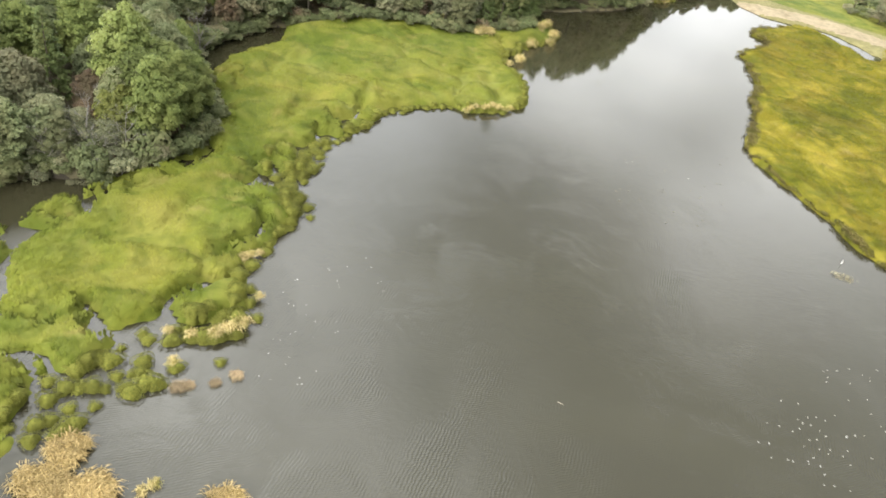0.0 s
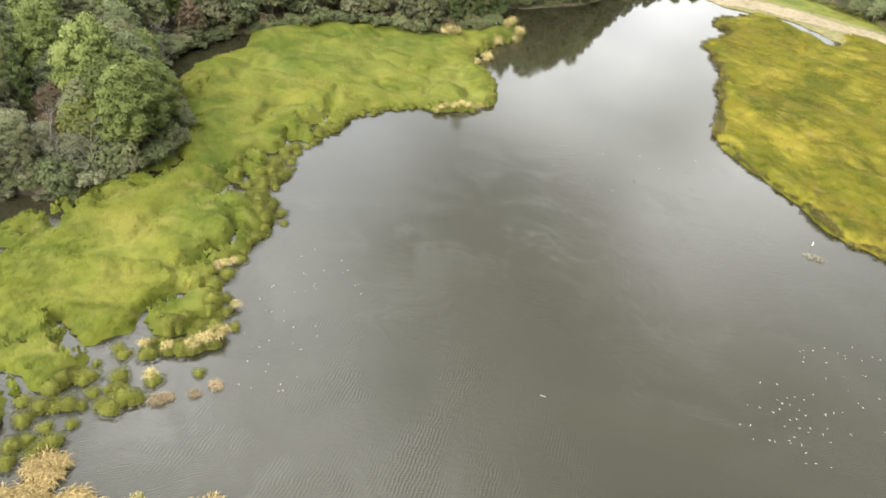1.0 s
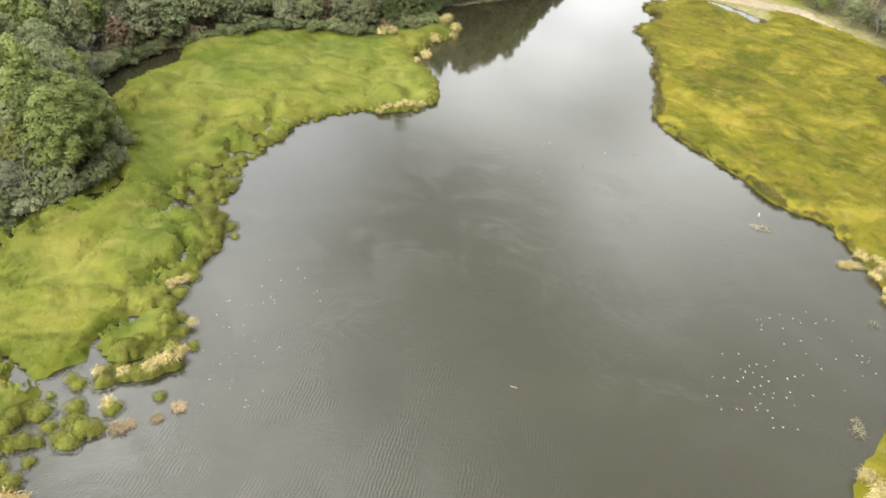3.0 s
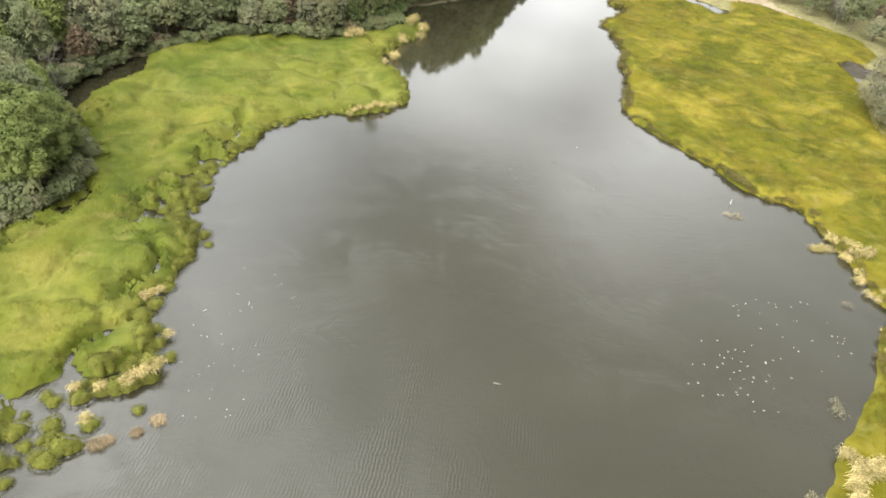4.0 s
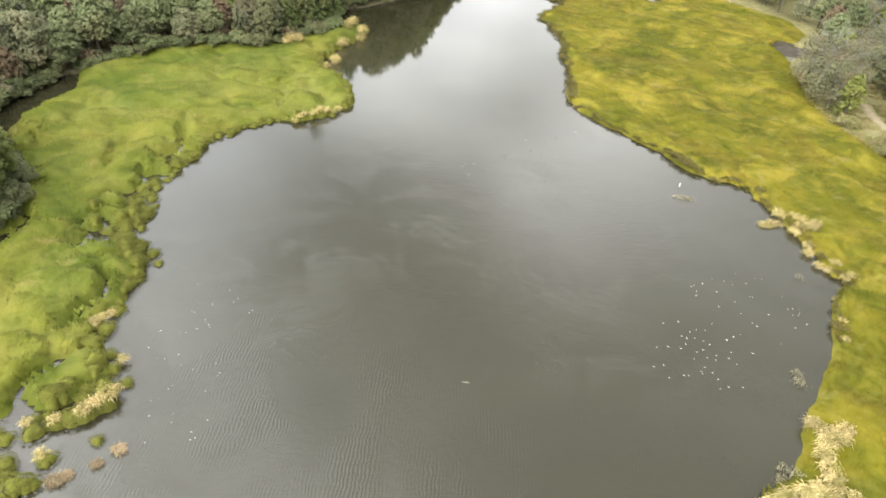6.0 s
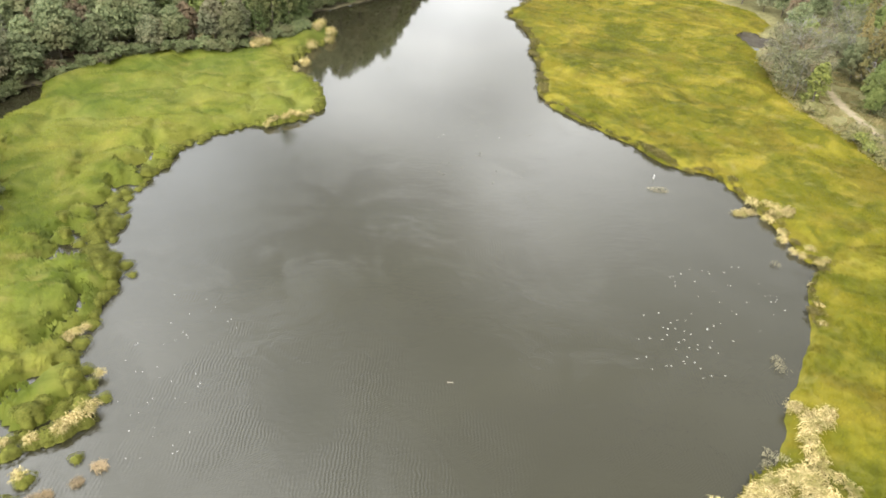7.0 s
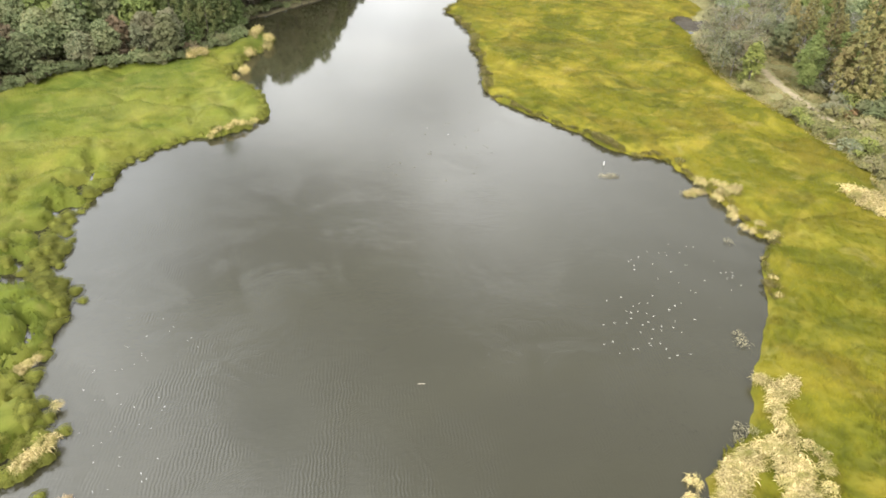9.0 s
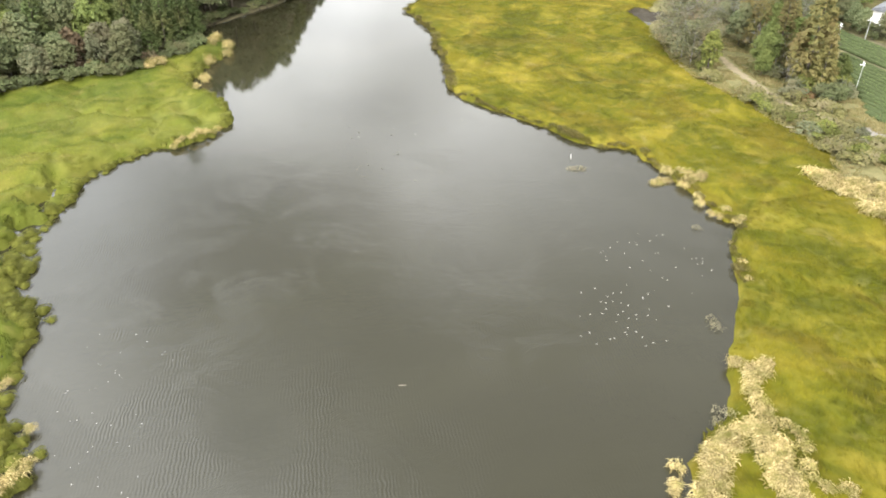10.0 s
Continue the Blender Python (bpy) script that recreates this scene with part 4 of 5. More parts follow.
# ---------------------------------------------------------------- tussocks along the shores
TUSSOCK = leafy("tussock_blades", (0.108, 0.116, 0.020), (0.165, 0.165, 0.032))
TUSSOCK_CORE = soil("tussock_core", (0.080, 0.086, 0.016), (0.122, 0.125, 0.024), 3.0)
STRAW = leafy("pale_reed", (0.20, 0.155, 0.055), (0.72, 0.60, 0.31), (0.23, 0.215, 0.06), 0.9)
TAN = leafy("tan_reed", (0.22, 0.165, 0.09), (0.48, 0.38, 0.235))
TWIGGY = leafy("grey_reed", (0.22, 0.20, 0.12), (0.36, 0.32, 0.2))


def tussock(mat, seed, label):
    """A rounded mound of matted roots, with fine blades draped over it from the middle outwards."""
    rng2 = np.random.default_rng(seed)
    ring, rows = 16, 6
    verts, faces = [], []
    for i in range(rows):
        k = i / (rows - 1)
        for j in range(ring):
            a = 2 * math.pi * j / ring
            r = math.cos(0.985 * k * math.pi / 2) ** 0.75 * (0.9 + 0.14 * math.sin(3 * a + seed) + 0.07 * rng2.normal())
            verts.append((r * 0.82 * math.cos(a), r * 0.82 * math.sin(a), -0.5 + 1.12 * math.sin(k * math.pi / 2)))
    for i in range(rows - 1):
        for j in range(ring):
            a, b = i * ring + j, i * ring + (j + 1) % ring
            faces.append((a, b, b + ring, a + ring))
    clump = new("grass_tussock")
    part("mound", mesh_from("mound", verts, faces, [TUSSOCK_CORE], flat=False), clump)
    n = 280
    a, r = rng2.uniform(0, 2 * np.pi, n), 0.86 * np.sqrt(rng2.uniform(0, 1, n))
    wave = 0.95 + 0.15 * np.sin(3 * a + seed)
    x, y, z = r * wave * np.cos(a), r * wave * np.sin(a), 0.60 * np.sqrt(np.maximum(0, 1 - r ** 3))
    way, long = a + rng2.normal(0, 0.9, n), rng2.uniform(0.14, 0.30, n)
    ox, oy = np.cos(way), np.sin(way)
    w = 0.024
    drop = long * (0.05 + 0.75 * r ** 2)
    quad = [(x, y, z - 0.03), (x + ox * long * 0.5 + oy * w, y + oy * long * 0.5 - ox * w, z + 0.10 - 0.3 * drop),
            (x + ox * long, y + oy * long, z + 0.04 - drop), (x + ox * long * 0.5 - oy * w, y + oy * long * 0.5 + ox * w, z + 0.10 - 0.3 * drop)]
    v = np.stack([np.stack(q, 1) for q in quad], 1).reshape(-1, 3)
    soft = np.repeat(np.stack([x * 1.1, y * 1.1, 0.35 + z], 1), 4, 0)
    soft /= np.linalg.norm(soft, axis=1)[:, None]
    part("blade_tuft", mesh_from("blade_tuft", v, np.arange(4 * n).reshape(-1, 4), [mat], normals=soft), clump)
    return tagged(clump, label, "grass tussock", "tussocks along the shore")


def reeds(name, mat, seed, count, tall, label, group, leaves=3, broad=1.0):
    """A low, spreading clump of dry reeds: upright stems, and long blades that arch out from them."""
    rng2 = np.random.default_rng(seed)
    stems, arching = [], []
    for _ in range(count):
        a, r = rng2.uniform(0, 2 * math.pi), 0.9 * math.sqrt(rng2.uniform(0, 1))
        x, y, h = r * math.cos(a), r * math.sin(a), tall * rng2.uniform(0.5, 1.0) * (1 - 0.4 * r * r)
        lx, ly = h * (0.12 + 0.3 * math.cos(a) * r + rng2.normal(0, 0.12)), h * (0.3 * math.sin(a) * r + rng2.normal(0, 0.12))
        c, w = rng2.uniform(0, math.pi), rng2.uniform(0.007, 0.013)
        wx, wy = w * math.cos(c), w * math.sin(c)
        stems += [(x - wx, y - wy, -0.5), (x + wx, y + wy, -0.5), (x + lx + wx, y + ly + wy, h), (x + lx - wx, y + ly - wy, h)]
        for _ in range(leaves):
            k = rng2.uniform(0.35, 1.0)
            px, py, pz = x + lx * k, y + ly * k, h * k
            way, long, w = rng2.normal(0.4, 1.5), tall * rng2.uniform(0.36, 0.8), broad * rng2.uniform(0.018, 0.040)
            ox, oy = math.cos(way), math.sin(way)
            lift = rng2.uniform(0.1, 0.34) * long
            mid = (px + ox * long * 0.5, py + oy * long * 0.5, pz + lift)
            arching += [(px, py, pz), (mid[0] + oy * w, mid[1] - ox * w, mid[2]), (px + ox * long, py + oy * long, pz + lift - 0.45 * long), (mid[0] - oy * w, mid[1] + ox * w, mid[2])]
    clump = new(name)
    tagged(part("reed_base", mesh_from("reed_base", stems, np.arange(len(stems)).reshape(-1, 4), [mat]), clump), kind="stuff")
    tagged(part("reed_top", mesh_from("reed_top", arching, np.arange(len(arching)).reshape(-1, 4), [mat]), clump), kind="stuff")
    return tagged(clump, label, "reeds", group)


TUSSOCKS = [Kind(functools.partial(tussock, TUSSOCK, k, "rounded grass tussock at the water's edge")) for k in (61, 62, 63)]
SEDGE = leafy("brown_sedge_blades", (0.050, 0.044, 0.012), (0.200, 0.165, 0.060), (0.095, 0.098, 0.018), 0.6)
SEDGES = [Kind(functools.partial(reeds, "sedge_clump", SEDGE, k, 46, 0.75, "ragged brown sedge clump at the water's edge", "sedge along the shore", 4, 1.5)) for k in (64, 65)]
PALE = [Kind(functools.partial(reeds, "reed_clump", STRAW, k, 44, 1.3, "clump of pale straw-coloured dry reeds by the water", "dry reeds", 4, 1.7)) for k in (71, 72, 73)]
BROWN = [Kind(functools.partial(reeds, "reed_clump", TAN, k, 110, 1.0, "low clump of tan dry reeds in the water", "dry reeds")) for k in (74, 75)]
OCHRE = [Kind(functools.partial(reeds, "reed_clump", leafy("ochre_reed", (0.21, 0.155, 0.06), (0.50, 0.385, 0.18)), k, 56, 1.25, "clump of ochre dry reeds at the marsh edge", "dry reeds", 4, 1.4)) for k in (77, 78)]
THIN = [Kind(functools.partial(reeds, "reed_clump", TWIGGY, 76, 16, 1.1, "thin greyish reed clump standing in the water", "dry reeds"))]
count = 0


def set_down(pick, x, y, size, flat=1.0, lift=0.0):
    global count
    count += 1
    z = max(height(x, y), 0.0)
    return pick[count % len(pick)].put(pose(x, y, z - 0.08 + lift, 0, 0, float(rng.uniform(-40, 40))) @ Matrix.Diagonal((size, size, size * flat, 1)))


def along(line, step, low, high, out_low, out_high, chance=1.0, pick=TUSSOCKS):
    """Tussocks on a shore line; out: metres to the right of the line's run, over the water."""
    for (ax, ay), (bx, by) in zip(line[:-1], line[1:]):
        long = math.hypot(bx - ax, by - ay)
        k = rng.uniform(0, 1)
        while k * step < long:
            if rng.uniform() < chance:
                t, o = k * step / long, rng.uniform(out_low, out_high)
                x, y = ax + (bx - ax) * t + o * (by - ay) / long, ay + (by - ay) * t - o * (bx - ax) / long
                set_down(pick, x, y, low + (high - low) * float(rng.uniform(0, 1)) ** (1.6 if pick is SEDGES else 0.8), float(rng.uniform(0.6, 1.1)))
            k += rng.uniform(0.7, 1.3)


along(WEST_SHORE[:7], 1.9, 0.5, 0.9, -1.6, 0.3)
along(WEST_SHORE[6:11], 0.9, 0.6, 1.3, -0.9, 0.8)
for x, y, size in ((-24.2, 40.4, 1.3), (-25.1, 40.3, 1.2), (-26.1, 38.8, 1.2), (-25.7, 39.7, 0.9), (-23.0, 39.0, 0.8), (-22.1, 39.5, 0.6), (-21.8, 41.0, 1.1), (-21.5, 40.0, 0.9),
                   (-20.6, 38.9, 1.4), (-21.2, 37.7, 1.2), (-21.8, 38.1, 1.0), (-19.8, 39.0, 1.1), (-19.2, 41.1, 1.0), (-25.9, 36.9, 1.2), (-25.0, 37.2, 1.0), (-24.2, 37.5, 1.1), (-23.3, 37.6, 0.8),
                   (-26.5, 35.5, 1.1), (-24.7, 35.1, 0.8), (-23.1, 35.8, 0.7), (-26.1, 33.2, 1.0), (-25.4, 33.8, 0.9), (-23.6, 33.9, 1.2), (-24.0, 33.2, 1.1), (-24.3, 32.6, 1.0), (-25.7, 31.8, 1.0),
                   (-16.1, 42.6, 0.7), (-19.4, 44.6, 1.1), (-18.5, 45.0, 1.3), (-17.4, 45.4, 1.4), (-16.3, 46.2, 1.4), (-15.0, 48.6, 0.8), (-20.7, 43.9, 1.2), (-22.5, 43.4, 0.9),
                   (-18.5, 69.3, 1.1), (-16.3, 65.9, 1.0), (-18.3, 70.7, 1.1), (-17.4, 75.2, 1.2), (-18.6, 75.3, 1.0), (-19.0, 71.0, 0.9), (-17.7, 68.4, 1.0), (-16.8, 66.9, 0.8), (-17.9, 73.4, 0.9), (-18.3, 74.3, 0.8)):
    set_down(TUSSOCKS, x, y, 0.95 * size, 0.9)
for x, y, size in ((-19.6, 74.6, 1.0), (-19.2, 73.4, 0.8), (-18.8, 72.2, 1.0), (-18.3, 71.0, 0.9), (-18.6, 75.8, 1.0), (-17.9, 74.0, 1.0), (-17.3, 72.6, 0.7), (-17.6, 76.8, 0.9),
                   (-16.9, 75.4, 0.8), (-19.4, 77.2, 0.9), (-21.9, 73.2, 0.8), (-22.6, 76.6, 0.9), (-18.0, 69.6, 0.9)):
    set_down(TUSSOCKS, x, y, size, 0.95)
along(WEST_SHORE[10:15], 1.1, 0.6, 1.1, -0.7, 0.6)
along(WEST_SHORE[13:20], 0.8, 0.6, 1.2, -1.2, 0.8)
along(WEST_SHORE[13:20], 1.6, 0.5, 1.0, 0.6, 1.7)
along(WEST_SHORE[19:27], 1.2, 0.5, 0.95, -0.5, 0.6)
along(WEST_SHORE[26:34], 1.4, 0.6, 1.1, -0.6, 0.5)
west_line = EAST_SHORE[::-1]
along(west_line[:13], 0.9, 0.5, 1.2, -0.3, 0.3, 0.9, SEDGES)
along(west_line[11:21], 0.7, 0.4, 1.0, -0.3, 0.3, 0.85, SEDGES)
along(west_line[20:29], 0.8, 0.3, 0.8, -0.3, 0.25, 0.85, SEDGES)

# ---------------------------------------------------------------- dry reeds
def reed_patch(pick, places, size, flat=1.0, lift=0.0):
    """Clumps at the places; lift: how high the tussock is on which they grow."""
    for x, y in places:
        set_down(pick, x + float(rng.normal(0, 0.15)), y + float(rng.normal(0, 0.15)), size * float(rng.uniform(0.8, 1.2)), flat, lift)


def strewn(pick, cx, cy, rx, ry, turn, n, size, hole=0.0, flat=0.75):
    for _ in range(n):
        a, r = rng.uniform(0, 2 * math.pi), math.sqrt(rng.uniform(hole, 1))
        u, v = rx * r * math.cos(a), ry * r * math.sin(a)
        c, s2 = math.cos(radians(turn)), math.sin(radians(turn))
        set_down(pick, cx + u * c - v * s2, cy + u * s2 + v * c, size * float(rng.uniform(0.75, 1.2)), flat)


strewn(OCHRE, -21.5, 29.0, 3.4, 1.2, -4, 26, 0.85)
strewn(OCHRE, -23.1, 31.2, 0.6, 1.1, 0, 7, 0.9)
strewn(OCHRE, -11.5, 30.6, 0.8, 0.5, 0, 4, 0.8)
reed_patch(PALE, [(-16.9, 29.8), (-16.4, 30.4)], 0.45)
reed_patch(BROWN, [(-18.1, 39.3), (-17.4, 39.7), (-15.9, 40.0), (-14.4, 41.2)], 0.55)
reed_patch(PALE, [(-19.7, 41.5), (-16.0, 51.2)], 0.5, 1.0, 0.35)
reed_patch(PALE, [(-17.9, 45.2), (-17.3, 45.7), (-16.8, 46.4), (-16.2, 46.9), (-15.7, 47.3)], 0.62, 1.0, 0.5)
reed_patch(PALE, [(-21.2, 44.4), (-19.6, 44.8), (-18.9, 56.2), (-18.5, 57.0), (-17.9, 57.4)], 0.5, 1.0, 0.4)
reed_patch(PALE, [(-1.2, 100.3), (-0.3, 100.8), (0.6, 101.3), (1.4, 101.9), (2.2, 102.5), (3.0, 103.0), (3.8, 103.2), (4.6, 103.5), (5.6, 104.2)], 0.5, 1.0, 0.3)
strewn(PALE, -0.4, 133.7, 2.8, 0.7, 30, 11, 0.75, 0.0, 1.3)
reed_patch(PALE, [(10.7, 144.9), (10.2, 143.6), (11.3, 145.6), (12.8, 142.2), (12.2, 140.6), (12.6, 141.4), (11.7, 137.9), (9.9, 140.6), (8.6, 134.4), (6.2, 126.0), (5.0, 122.0)], 0.75, 1.7)
reed_patch(PALE, [(39.5, 185.4), (40.3, 186.5), (40.8, 187.4)], 1.0)
reed_patch(PALE, [(54.2, 68.8), (54.9, 68.8), (55.6, 68.8), (56.3, 68.9)], 0.55, 0.7)
reed_patch(PALE, [(57.7, 70.4), (58.3, 69.2), (58.7, 68.0), (56.8, 66.8), (57.5, 67.0), (58.2, 66.7), (58.8, 66.4), (59.7, 67.0)], 0.66, 1.0, 0.15)
reed_patch(PALE, [(56.9, 63.6), (55.9, 62.0), (55.8, 59.7), (56.0, 58.7), (56.6, 58.9), (56.9, 57.3), (57.3, 56.9)], 0.55, 1.0, 0.15)
reed_patch(PALE, [(53.6, 53.6), (51.4, 49.8), (49.4, 46.8)], 0.34, 0.8)
reed_patch(THIN, [(42.4, 43.2), (41.9, 42.5), (52.0, 57.8), (34.9, 33.5), (34.2, 33.0), (33.7, 32.5), (35.4, 33.1)], 0.62)
strewn(THIN, 47.2, 75.8, 0.9, 0.8, 0, 7, 0.5)
reed_patch(PALE, [(40.0, 37.3), (39.5, 36.9), (40.2, 36.2), (40.6, 35.4), (39.5, 35.4), (38.6, 34.6), (39.2, 34.9), (41.2, 35.6), (41.8, 36.0), (38.0, 33.6), (37.5, 32.5), (37.0, 31.5)], 0.66)
strewn(PALE, 34.2, 30.3, 2.6, 0.55, 4, 13, 0.72)
strewn(PALE, 30.4, 29.0, 0.8, 2.2, -42, 17, 0.74)
strewn(PALE, 28.0, 26.4, 0.9, 2.6, -38, 14, 0.74)
strewn(PALE, 34.8, 27.6, 0.9, 3.0, -22, 18, 0.74)
strewn(PALE, 33.2, 24.4, 1.1, 2.4, -26, 14, 0.74)
reed_patch(PALE, [(37.8, 29.6), (38.1, 28.7), (37.4, 27.4), (36.2, 25.8), (35.6, 24.9), (35.8, 23.9), (37.0, 23.0)], 0.5)
reed_patch(PALE, [(27.9, 30.1), (26.8, 28.8), (26.5, 28.2), (26.2, 27.4)], 0.5)
strewn(PALE, 75.6, 56.4, 2.2, 6.5, 22, 52, 1.0)
strewn(PALE, 73.6, 52.4, 2.4, 3.0, 0, 22, 0.95)

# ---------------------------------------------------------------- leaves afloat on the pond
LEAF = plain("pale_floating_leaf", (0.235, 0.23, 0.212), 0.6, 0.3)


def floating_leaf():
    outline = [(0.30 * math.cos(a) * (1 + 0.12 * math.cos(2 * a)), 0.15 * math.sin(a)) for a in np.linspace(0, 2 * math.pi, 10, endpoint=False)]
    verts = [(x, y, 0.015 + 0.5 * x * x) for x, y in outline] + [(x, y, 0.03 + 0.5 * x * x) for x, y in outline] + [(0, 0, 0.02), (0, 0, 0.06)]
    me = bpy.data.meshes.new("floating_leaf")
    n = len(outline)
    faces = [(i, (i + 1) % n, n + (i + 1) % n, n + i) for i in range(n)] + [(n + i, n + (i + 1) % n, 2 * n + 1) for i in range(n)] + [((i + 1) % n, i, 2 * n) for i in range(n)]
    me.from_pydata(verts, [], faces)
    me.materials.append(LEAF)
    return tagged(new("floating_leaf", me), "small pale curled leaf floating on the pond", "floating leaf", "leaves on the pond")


def dark_leaf():
    ob = floating_leaf()
    ob.data.materials.clear()
    ob.data.materials.append(plain("dark_floating_leaf", (0.06, 0.055, 0.035), 0.6, 0.3))
    return tagged(ob, "small dark sodden leaf floating on the pond")


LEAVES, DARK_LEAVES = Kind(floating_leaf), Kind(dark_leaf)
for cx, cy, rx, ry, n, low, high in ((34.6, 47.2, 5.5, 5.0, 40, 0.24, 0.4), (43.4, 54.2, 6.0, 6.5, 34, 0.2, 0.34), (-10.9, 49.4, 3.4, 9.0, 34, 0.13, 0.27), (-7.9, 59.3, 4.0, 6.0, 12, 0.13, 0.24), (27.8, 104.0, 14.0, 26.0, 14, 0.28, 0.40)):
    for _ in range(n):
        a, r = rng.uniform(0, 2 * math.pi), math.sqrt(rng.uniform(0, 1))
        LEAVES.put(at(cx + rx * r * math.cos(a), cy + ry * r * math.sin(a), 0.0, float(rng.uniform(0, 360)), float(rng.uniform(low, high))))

for _ in range(140):
    a, r = rng.uniform(0, 2 * math.pi), math.sqrt(rng.uniform(0, 1))
    DARK_LEAVES.put(at(27.0 + 12 * r * math.cos(a), 104.0 + 24 * r * math.sin(a), 0.0, float(rng.uniform(0, 360)), float(rng.uniform(0.25, 0.6))))

# ---------------------------------------------------------------- tea fields, poles and house behind the east bank
TEA = leafy("tea_leaves", (0.075, 0.100, 0.036), (0.115, 0.148, 0.056))
TEA_CORE = soil("tea_shade", (0.045, 0.058, 0.024), (0.065, 0.082, 0.034), 3.0)


def tea_hedge(x0, y0, x1, y1, seed):
    """A clipped tea hedge with a rounded top, rough with leaf sprays."""
    rng2 = np.random.default_rng(seed)
    long = math.hypot(x1 - x0, y1 - y0)
    steps = max(3, int(long / 1.0))
    arch = [(-0.50, 0.0), (-0.53, 0.32), (-0.38, 0.52), (0.0, 0.60), (0.38, 0.52), (0.53, 0.32), (0.50, 0.0)]
    ux, uy = (x1 - x0) / long, (y1 - y0) / long
    verts, faces = [], []
    for i in range(steps + 1):
        px, py = x0 + ux * long * i / steps, y0 + uy * long * i / steps
        z = height(px, py)
        for w, h in arch:
            w, h = w * (1 + 0.05 * rng2.normal()), h * (1 + 0.06 * rng2.normal())
            verts.append((px - uy * w, py + ux * w, z - 0.05 + h))
    k = len(arch)
    for i in range(steps):
        faces += [(i * k + j, i * k + j + 1, (i + 1) * k + j + 1, (i + 1) * k + j) for j in range(k - 1)]
    n = int(long * 14)
    base = len(verts)
    index = [1] * len(faces)
    for _ in range(n):
        t, a = rng2.uniform(0, long), rng2.uniform(0.1, math.pi - 0.1)
        w, h = 0.52 * math.cos(a), 0.18 + 0.42 * math.sin(a)
        px, py = x0 + ux * t - uy * w, y0 + uy * t + ux * w
        z = verts[min(int(t / long * steps), steps) * k + 3][2] - 0.58
        r = rng2.uniform(0.08, 0.18)
        d = rng2.normal(0, 0.5, 2)
        verts += [(px - r, py, z + h + d[0] * 0.1), (px, py - r, z + h + d[1] * 0.1), (px + r, py, z + h - d[0] * 0.1), (px, py + r, z + h - d[1] * 0.1)]
    faces += [tuple(base + 4 * i + c for c in range(4)) for i in range(n)]
    index += [0] * n
    ob = new("tea_hedge", mesh_from("tea_hedge", verts, faces, [TEA, TEA_CORE], index))
    return tagged(ob, "long clipped dark green tea hedge in a field", "hedge", "rows of the tea field")


for k in range(13):
    x, y = 116.2 - 1.6 * k, 97.6 - 1.9 * k
    tea_hedge(x, y, x - 0.12 * (y - 50), 50.0, 200 + k)
for k in range(6):
    x, y = 119.2 + 1.65 * k, 101.0 + 1.7 * k
    tea_hedge(x, y, x - 3.2, y - 27.0, 230 + k)

STEEL = plain("galvanised_steel", (0.42, 0.43, 0.43), 0.45, 0.5, 0.1)
WHITE = plain("white_enamel", (0.8, 0.8, 0.78), 0.4, 0.5, 0.06)


def box(cx, cy, cz, sx, sy, sz):
    v = [(cx + sx * a / 2, cy + sy * b / 2, cz + sz * c / 2) for a in (-1, 1) for b in (-1, 1) for c in (-1, 1)]
    return v, [(0, 1, 3, 2), (4, 6, 7, 5), (0, 4, 5, 1), (2, 3, 7, 6), (0, 2, 6, 4), (1, 5, 7, 3)]


def fan_pole():
    """A frost fan on a steel pole, as tea fields have them."""
    pole = new("frost_fan")
    v, f = tube([(0, 0, -0.3), (0, 0, 2.2), (0, 0, 4.4)], [0.06, 0.055, 0.05], 10)
    part("pole", mesh_from("pole", v, f, [STEEL], flat=False), pole)
    v, f = tube([(-0.35, 0, 4.45), (-0.3, 0, 4.45), (0.25, 0, 4.45), (0.4, 0, 4.42)], [0.04, 0.11, 0.11, 0.05], 10)
    motor = part("motor", mesh_from("motor", v, f, [WHITE], flat=False), pole, "white fan motor")
    for i in range(3):
        a = 2 * math.pi * i / 3
        v = [(0.42, 0.06 * s * math.cos(a) + r * math.sin(a), 4.43 + r * math.cos(a) - 0.06 * s * math.sin(a)) for r, s in ((0.05, -1), (0.05, 1), (0.5, 1.3), (0.5, -1.0))]
        v += [(x + 0.02, y, z) for x, y, z in v]
        f = [(0, 1, 2, 3), (7, 6, 5, 4), (0, 4, 5, 1), (1, 5, 6, 2), (2, 6, 7, 3), (3, 7, 4, 0)]
        part("blade", mesh_from("blade", v, f, [WHITE]), motor)
    return tagged(pole, "frost fan on a grey steel pole in the tea field", "pole", "frost fans")


FANS = Kind(fan_pole)
for x, y in ((104.4, 83.6), (119.0, 101.8), (127.4, 102.6)):
    FANS.put(at(x, y, height(x, y) - 0.05, 200.0, 0.95))

house = new("house")
hx, hy = 143.6, 110.4
hz = height(hx, hy)
ROOF = plain("grey_roof_tile", (0.16, 0.165, 0.18), 0.6, 0.3, 0.2)
GLASS = plain("dark_window_glass", (0.03, 0.035, 0.04), 0.1, 0.5, 0.1)
v, f = box(0, 0, 1.6, 9, 7, 3.6)
part("wall", mesh_from("wall", v, f, [plain("white_render", (0.78, 0.77, 0.74), 0.8, 0.2, 0.05)]), house)
v = [(-5, -4.1, 3.3), (5, -4.1, 3.3), (5, 4.1, 3.3), (-5, 4.1, 3.3), (-5, 0, 5.2), (5, 0, 5.2), (-5, -4.1, 3.5), (5, -4.1, 3.5), (5, 4.1, 3.5), (-5, 4.1, 3.5)]
me = bpy.data.meshes.new("roof")
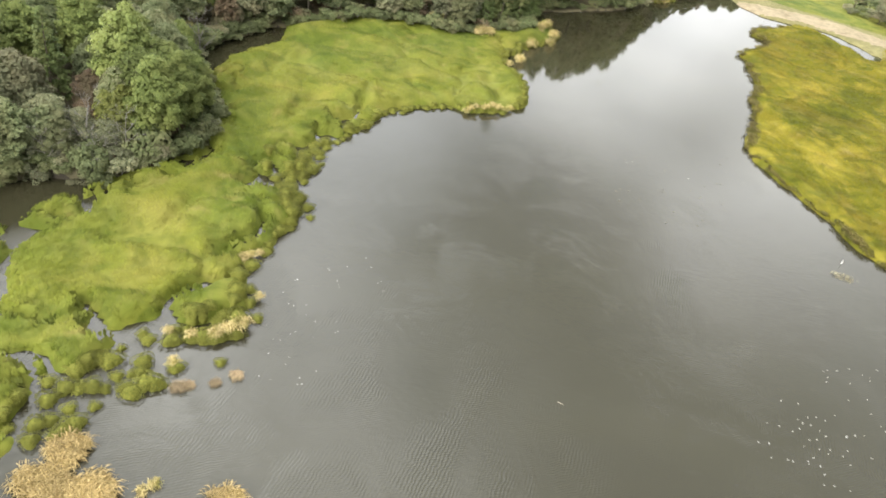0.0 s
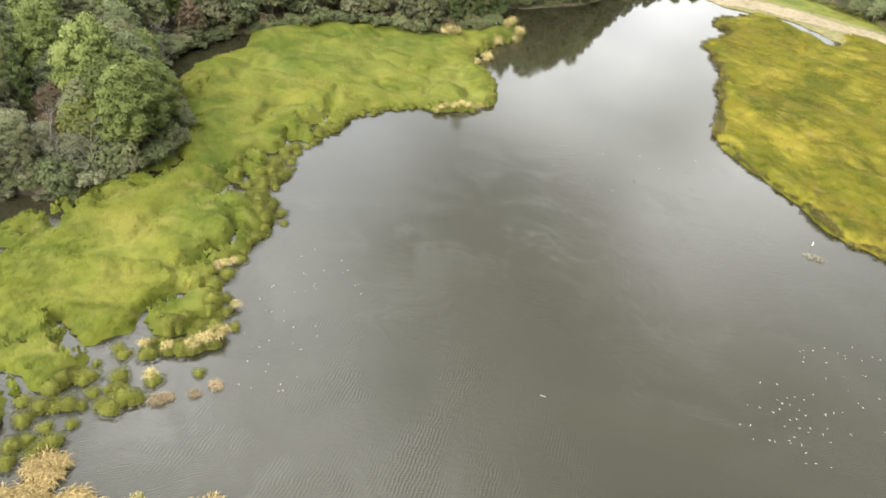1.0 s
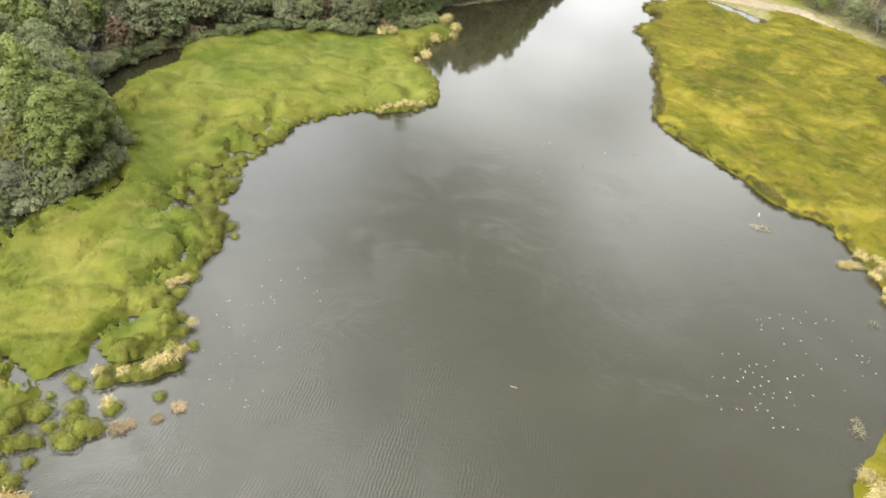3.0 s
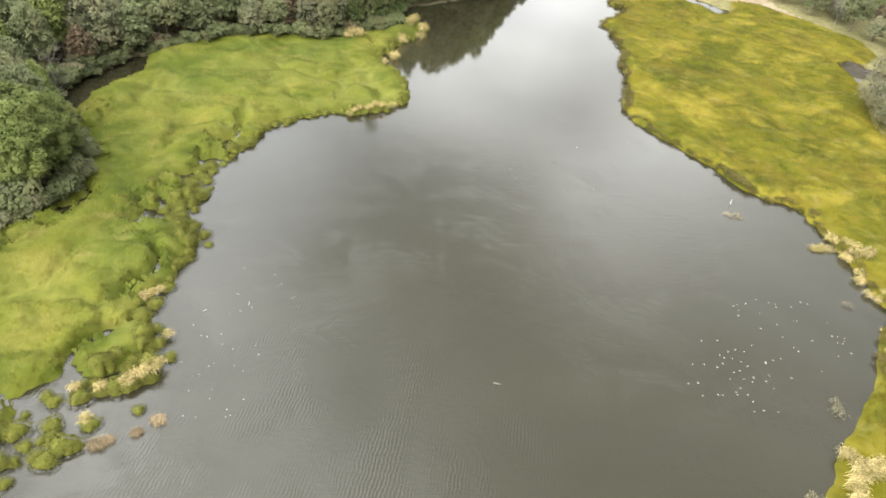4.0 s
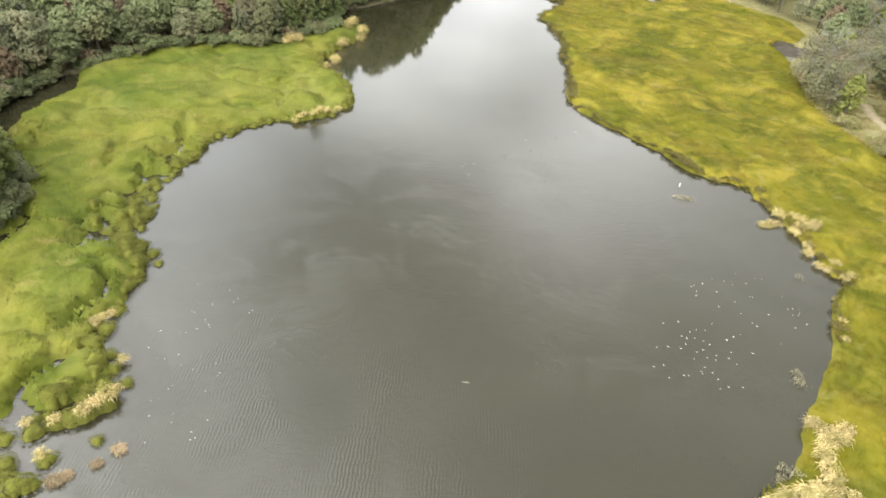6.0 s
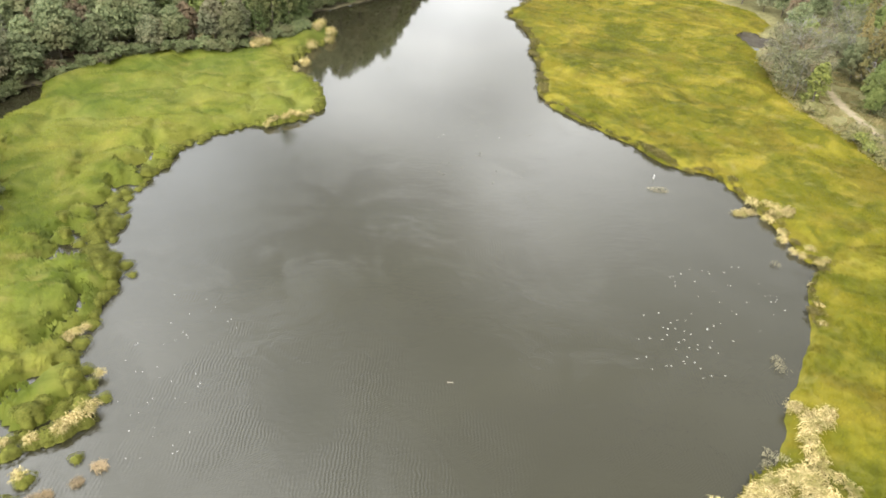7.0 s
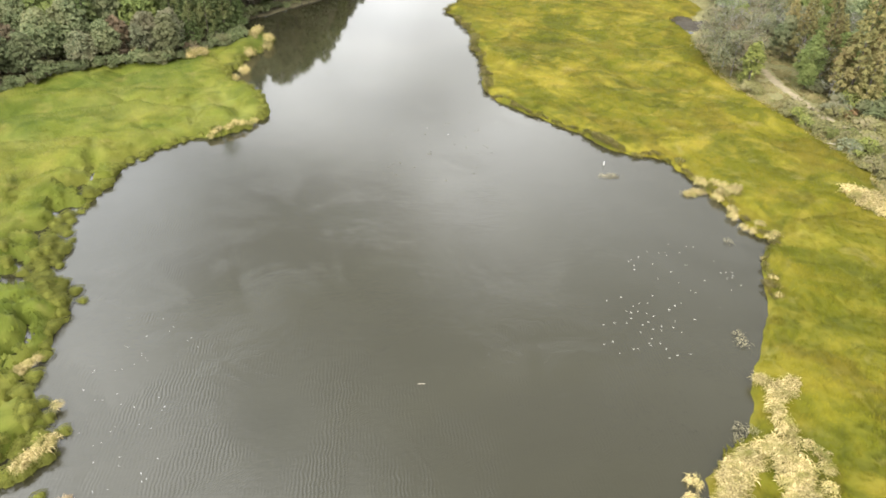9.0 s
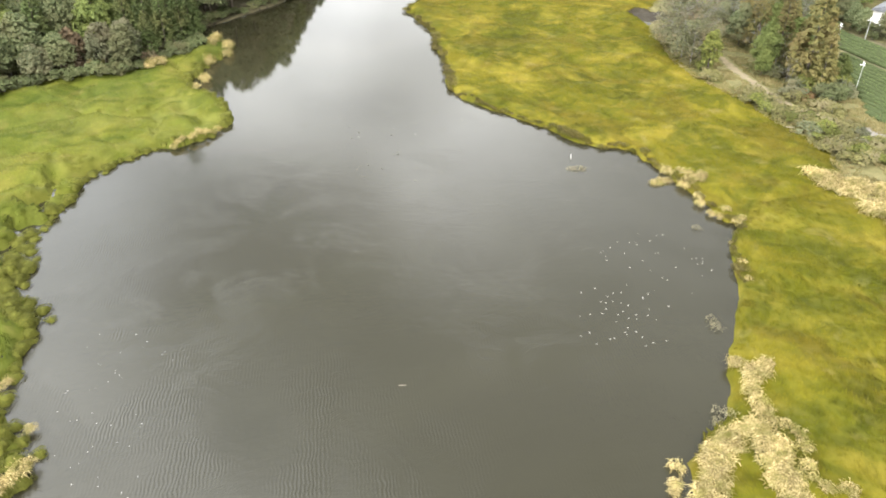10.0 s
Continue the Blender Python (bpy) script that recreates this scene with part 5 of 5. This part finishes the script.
me.from_pydata(v, [], [(0, 3, 2, 1), (6, 7, 5, 4), (8, 9, 4, 5), (0, 1, 7, 6), (2, 3, 9, 8), (0, 6, 4, 9, 3), (1, 2, 8, 5, 7)])
me.materials.append(ROOF)
part("roof", me, house, "grey tiled gable roof")
for wx in (-2.6, 2.4):
    v, f = box(wx, -3.52, 1.7, 1.6, 0.06, 1.2)
    window = part("window", mesh_from("window", v, f, [GLASS]), house, "dark window")
    for bx, bz, sx, sz in ((wx, 2.33, 1.76, 0.08), (wx, 1.07, 1.76, 0.08), (wx - 0.84, 1.7, 0.08, 1.2), (wx + 0.84, 1.7, 0.08, 1.2)):
        v, f = box(bx, -3.54, bz, sx, 0.1, sz)
        part("frame_bar", mesh_from("frame_bar", v, f, [STEEL]), window)
house.matrix_basis = at(hx, hy, hz - 0.1, 25, 0.85)
tagged(house, "small white house with a grey gable roof behind the tea field", "house")

# ---------------------------------------------------------------- driftwood
WEATHERED = plain("weathered_wood", (0.33, 0.29, 0.23), 0.85, 0.2, 0.25, 6.0)


def stick(name, x, y, z, long, thick, turn, seed, label):
    """A bent, tapered stick with a side twig."""
    rng2 = np.random.default_rng(seed)
    line = [(long * (k - 0.5), 0.08 * long * math.sin(3 * k + seed), thick * 0.6 + 0.02 * long * k) for k in np.linspace(0, 1, 6)]
    twig = [line[3], (line[3][0] + 0.2 * long, line[3][1] + 0.18 * long, line[3][2] + 0.05 * long)]
    v, f = joined([tube(line, [thick * (1 - 0.6 * k) for k in np.linspace(0, 1, 6)], 7), tube(twig, [thick * 0.4, thick * 0.15], 5)])
    ob = new(name, mesh_from(name, v, f, [WEATHERED], flat=False))
    ob.matrix_basis = pose(x, y, z, 0, 0, turn)
    return tagged(ob, label, "stick")


stick("floating_stick", 12.4, 45.8, -0.02, 0.6, 0.03, -12, 1, "pale weathered stick floating on the pond")
# a short white stake, added in place of a still white heron
me = bpy.data.meshes.new("heron_stand_in")
v, f = tube([(0, 0, -0.6), (0.01, 0, 0.3), (0.05, 0.02, 0.62), (0.11, 0.03, 0.86)], [0.05, 0.05, 0.042, 0.015], 8)
me.from_pydata([tuple(p) for p in v], [], f + [tuple(range(24, 32))])
me.materials.append(plain("stand_in_white", (0.66, 0.65, 0.62), 0.8, 0.2, 0.12, 9.0))
stake = tagged(new("heron_stand_in", me), "short white stake standing in for a heron in the water", "stake")
stake.matrix_basis = at(48.2, 79.0, 0.0, 200, 0.8)
stick("fallen_branch", 82.6, 76.1, height(82.6, 76.1), 2.4, 0.12, -35, 3, "bleached fallen branch lying on the dry bank")
for x, y, size in ((38.9, 185.8, 1.4), (39.9, 187.0, 1.6), (41.0, 188.0, 1.4), (42.0, 189.0, 1.5), (43.3, 189.9, 1.3)):
    set_down(TUSSOCKS, x, y, size, 0.9)
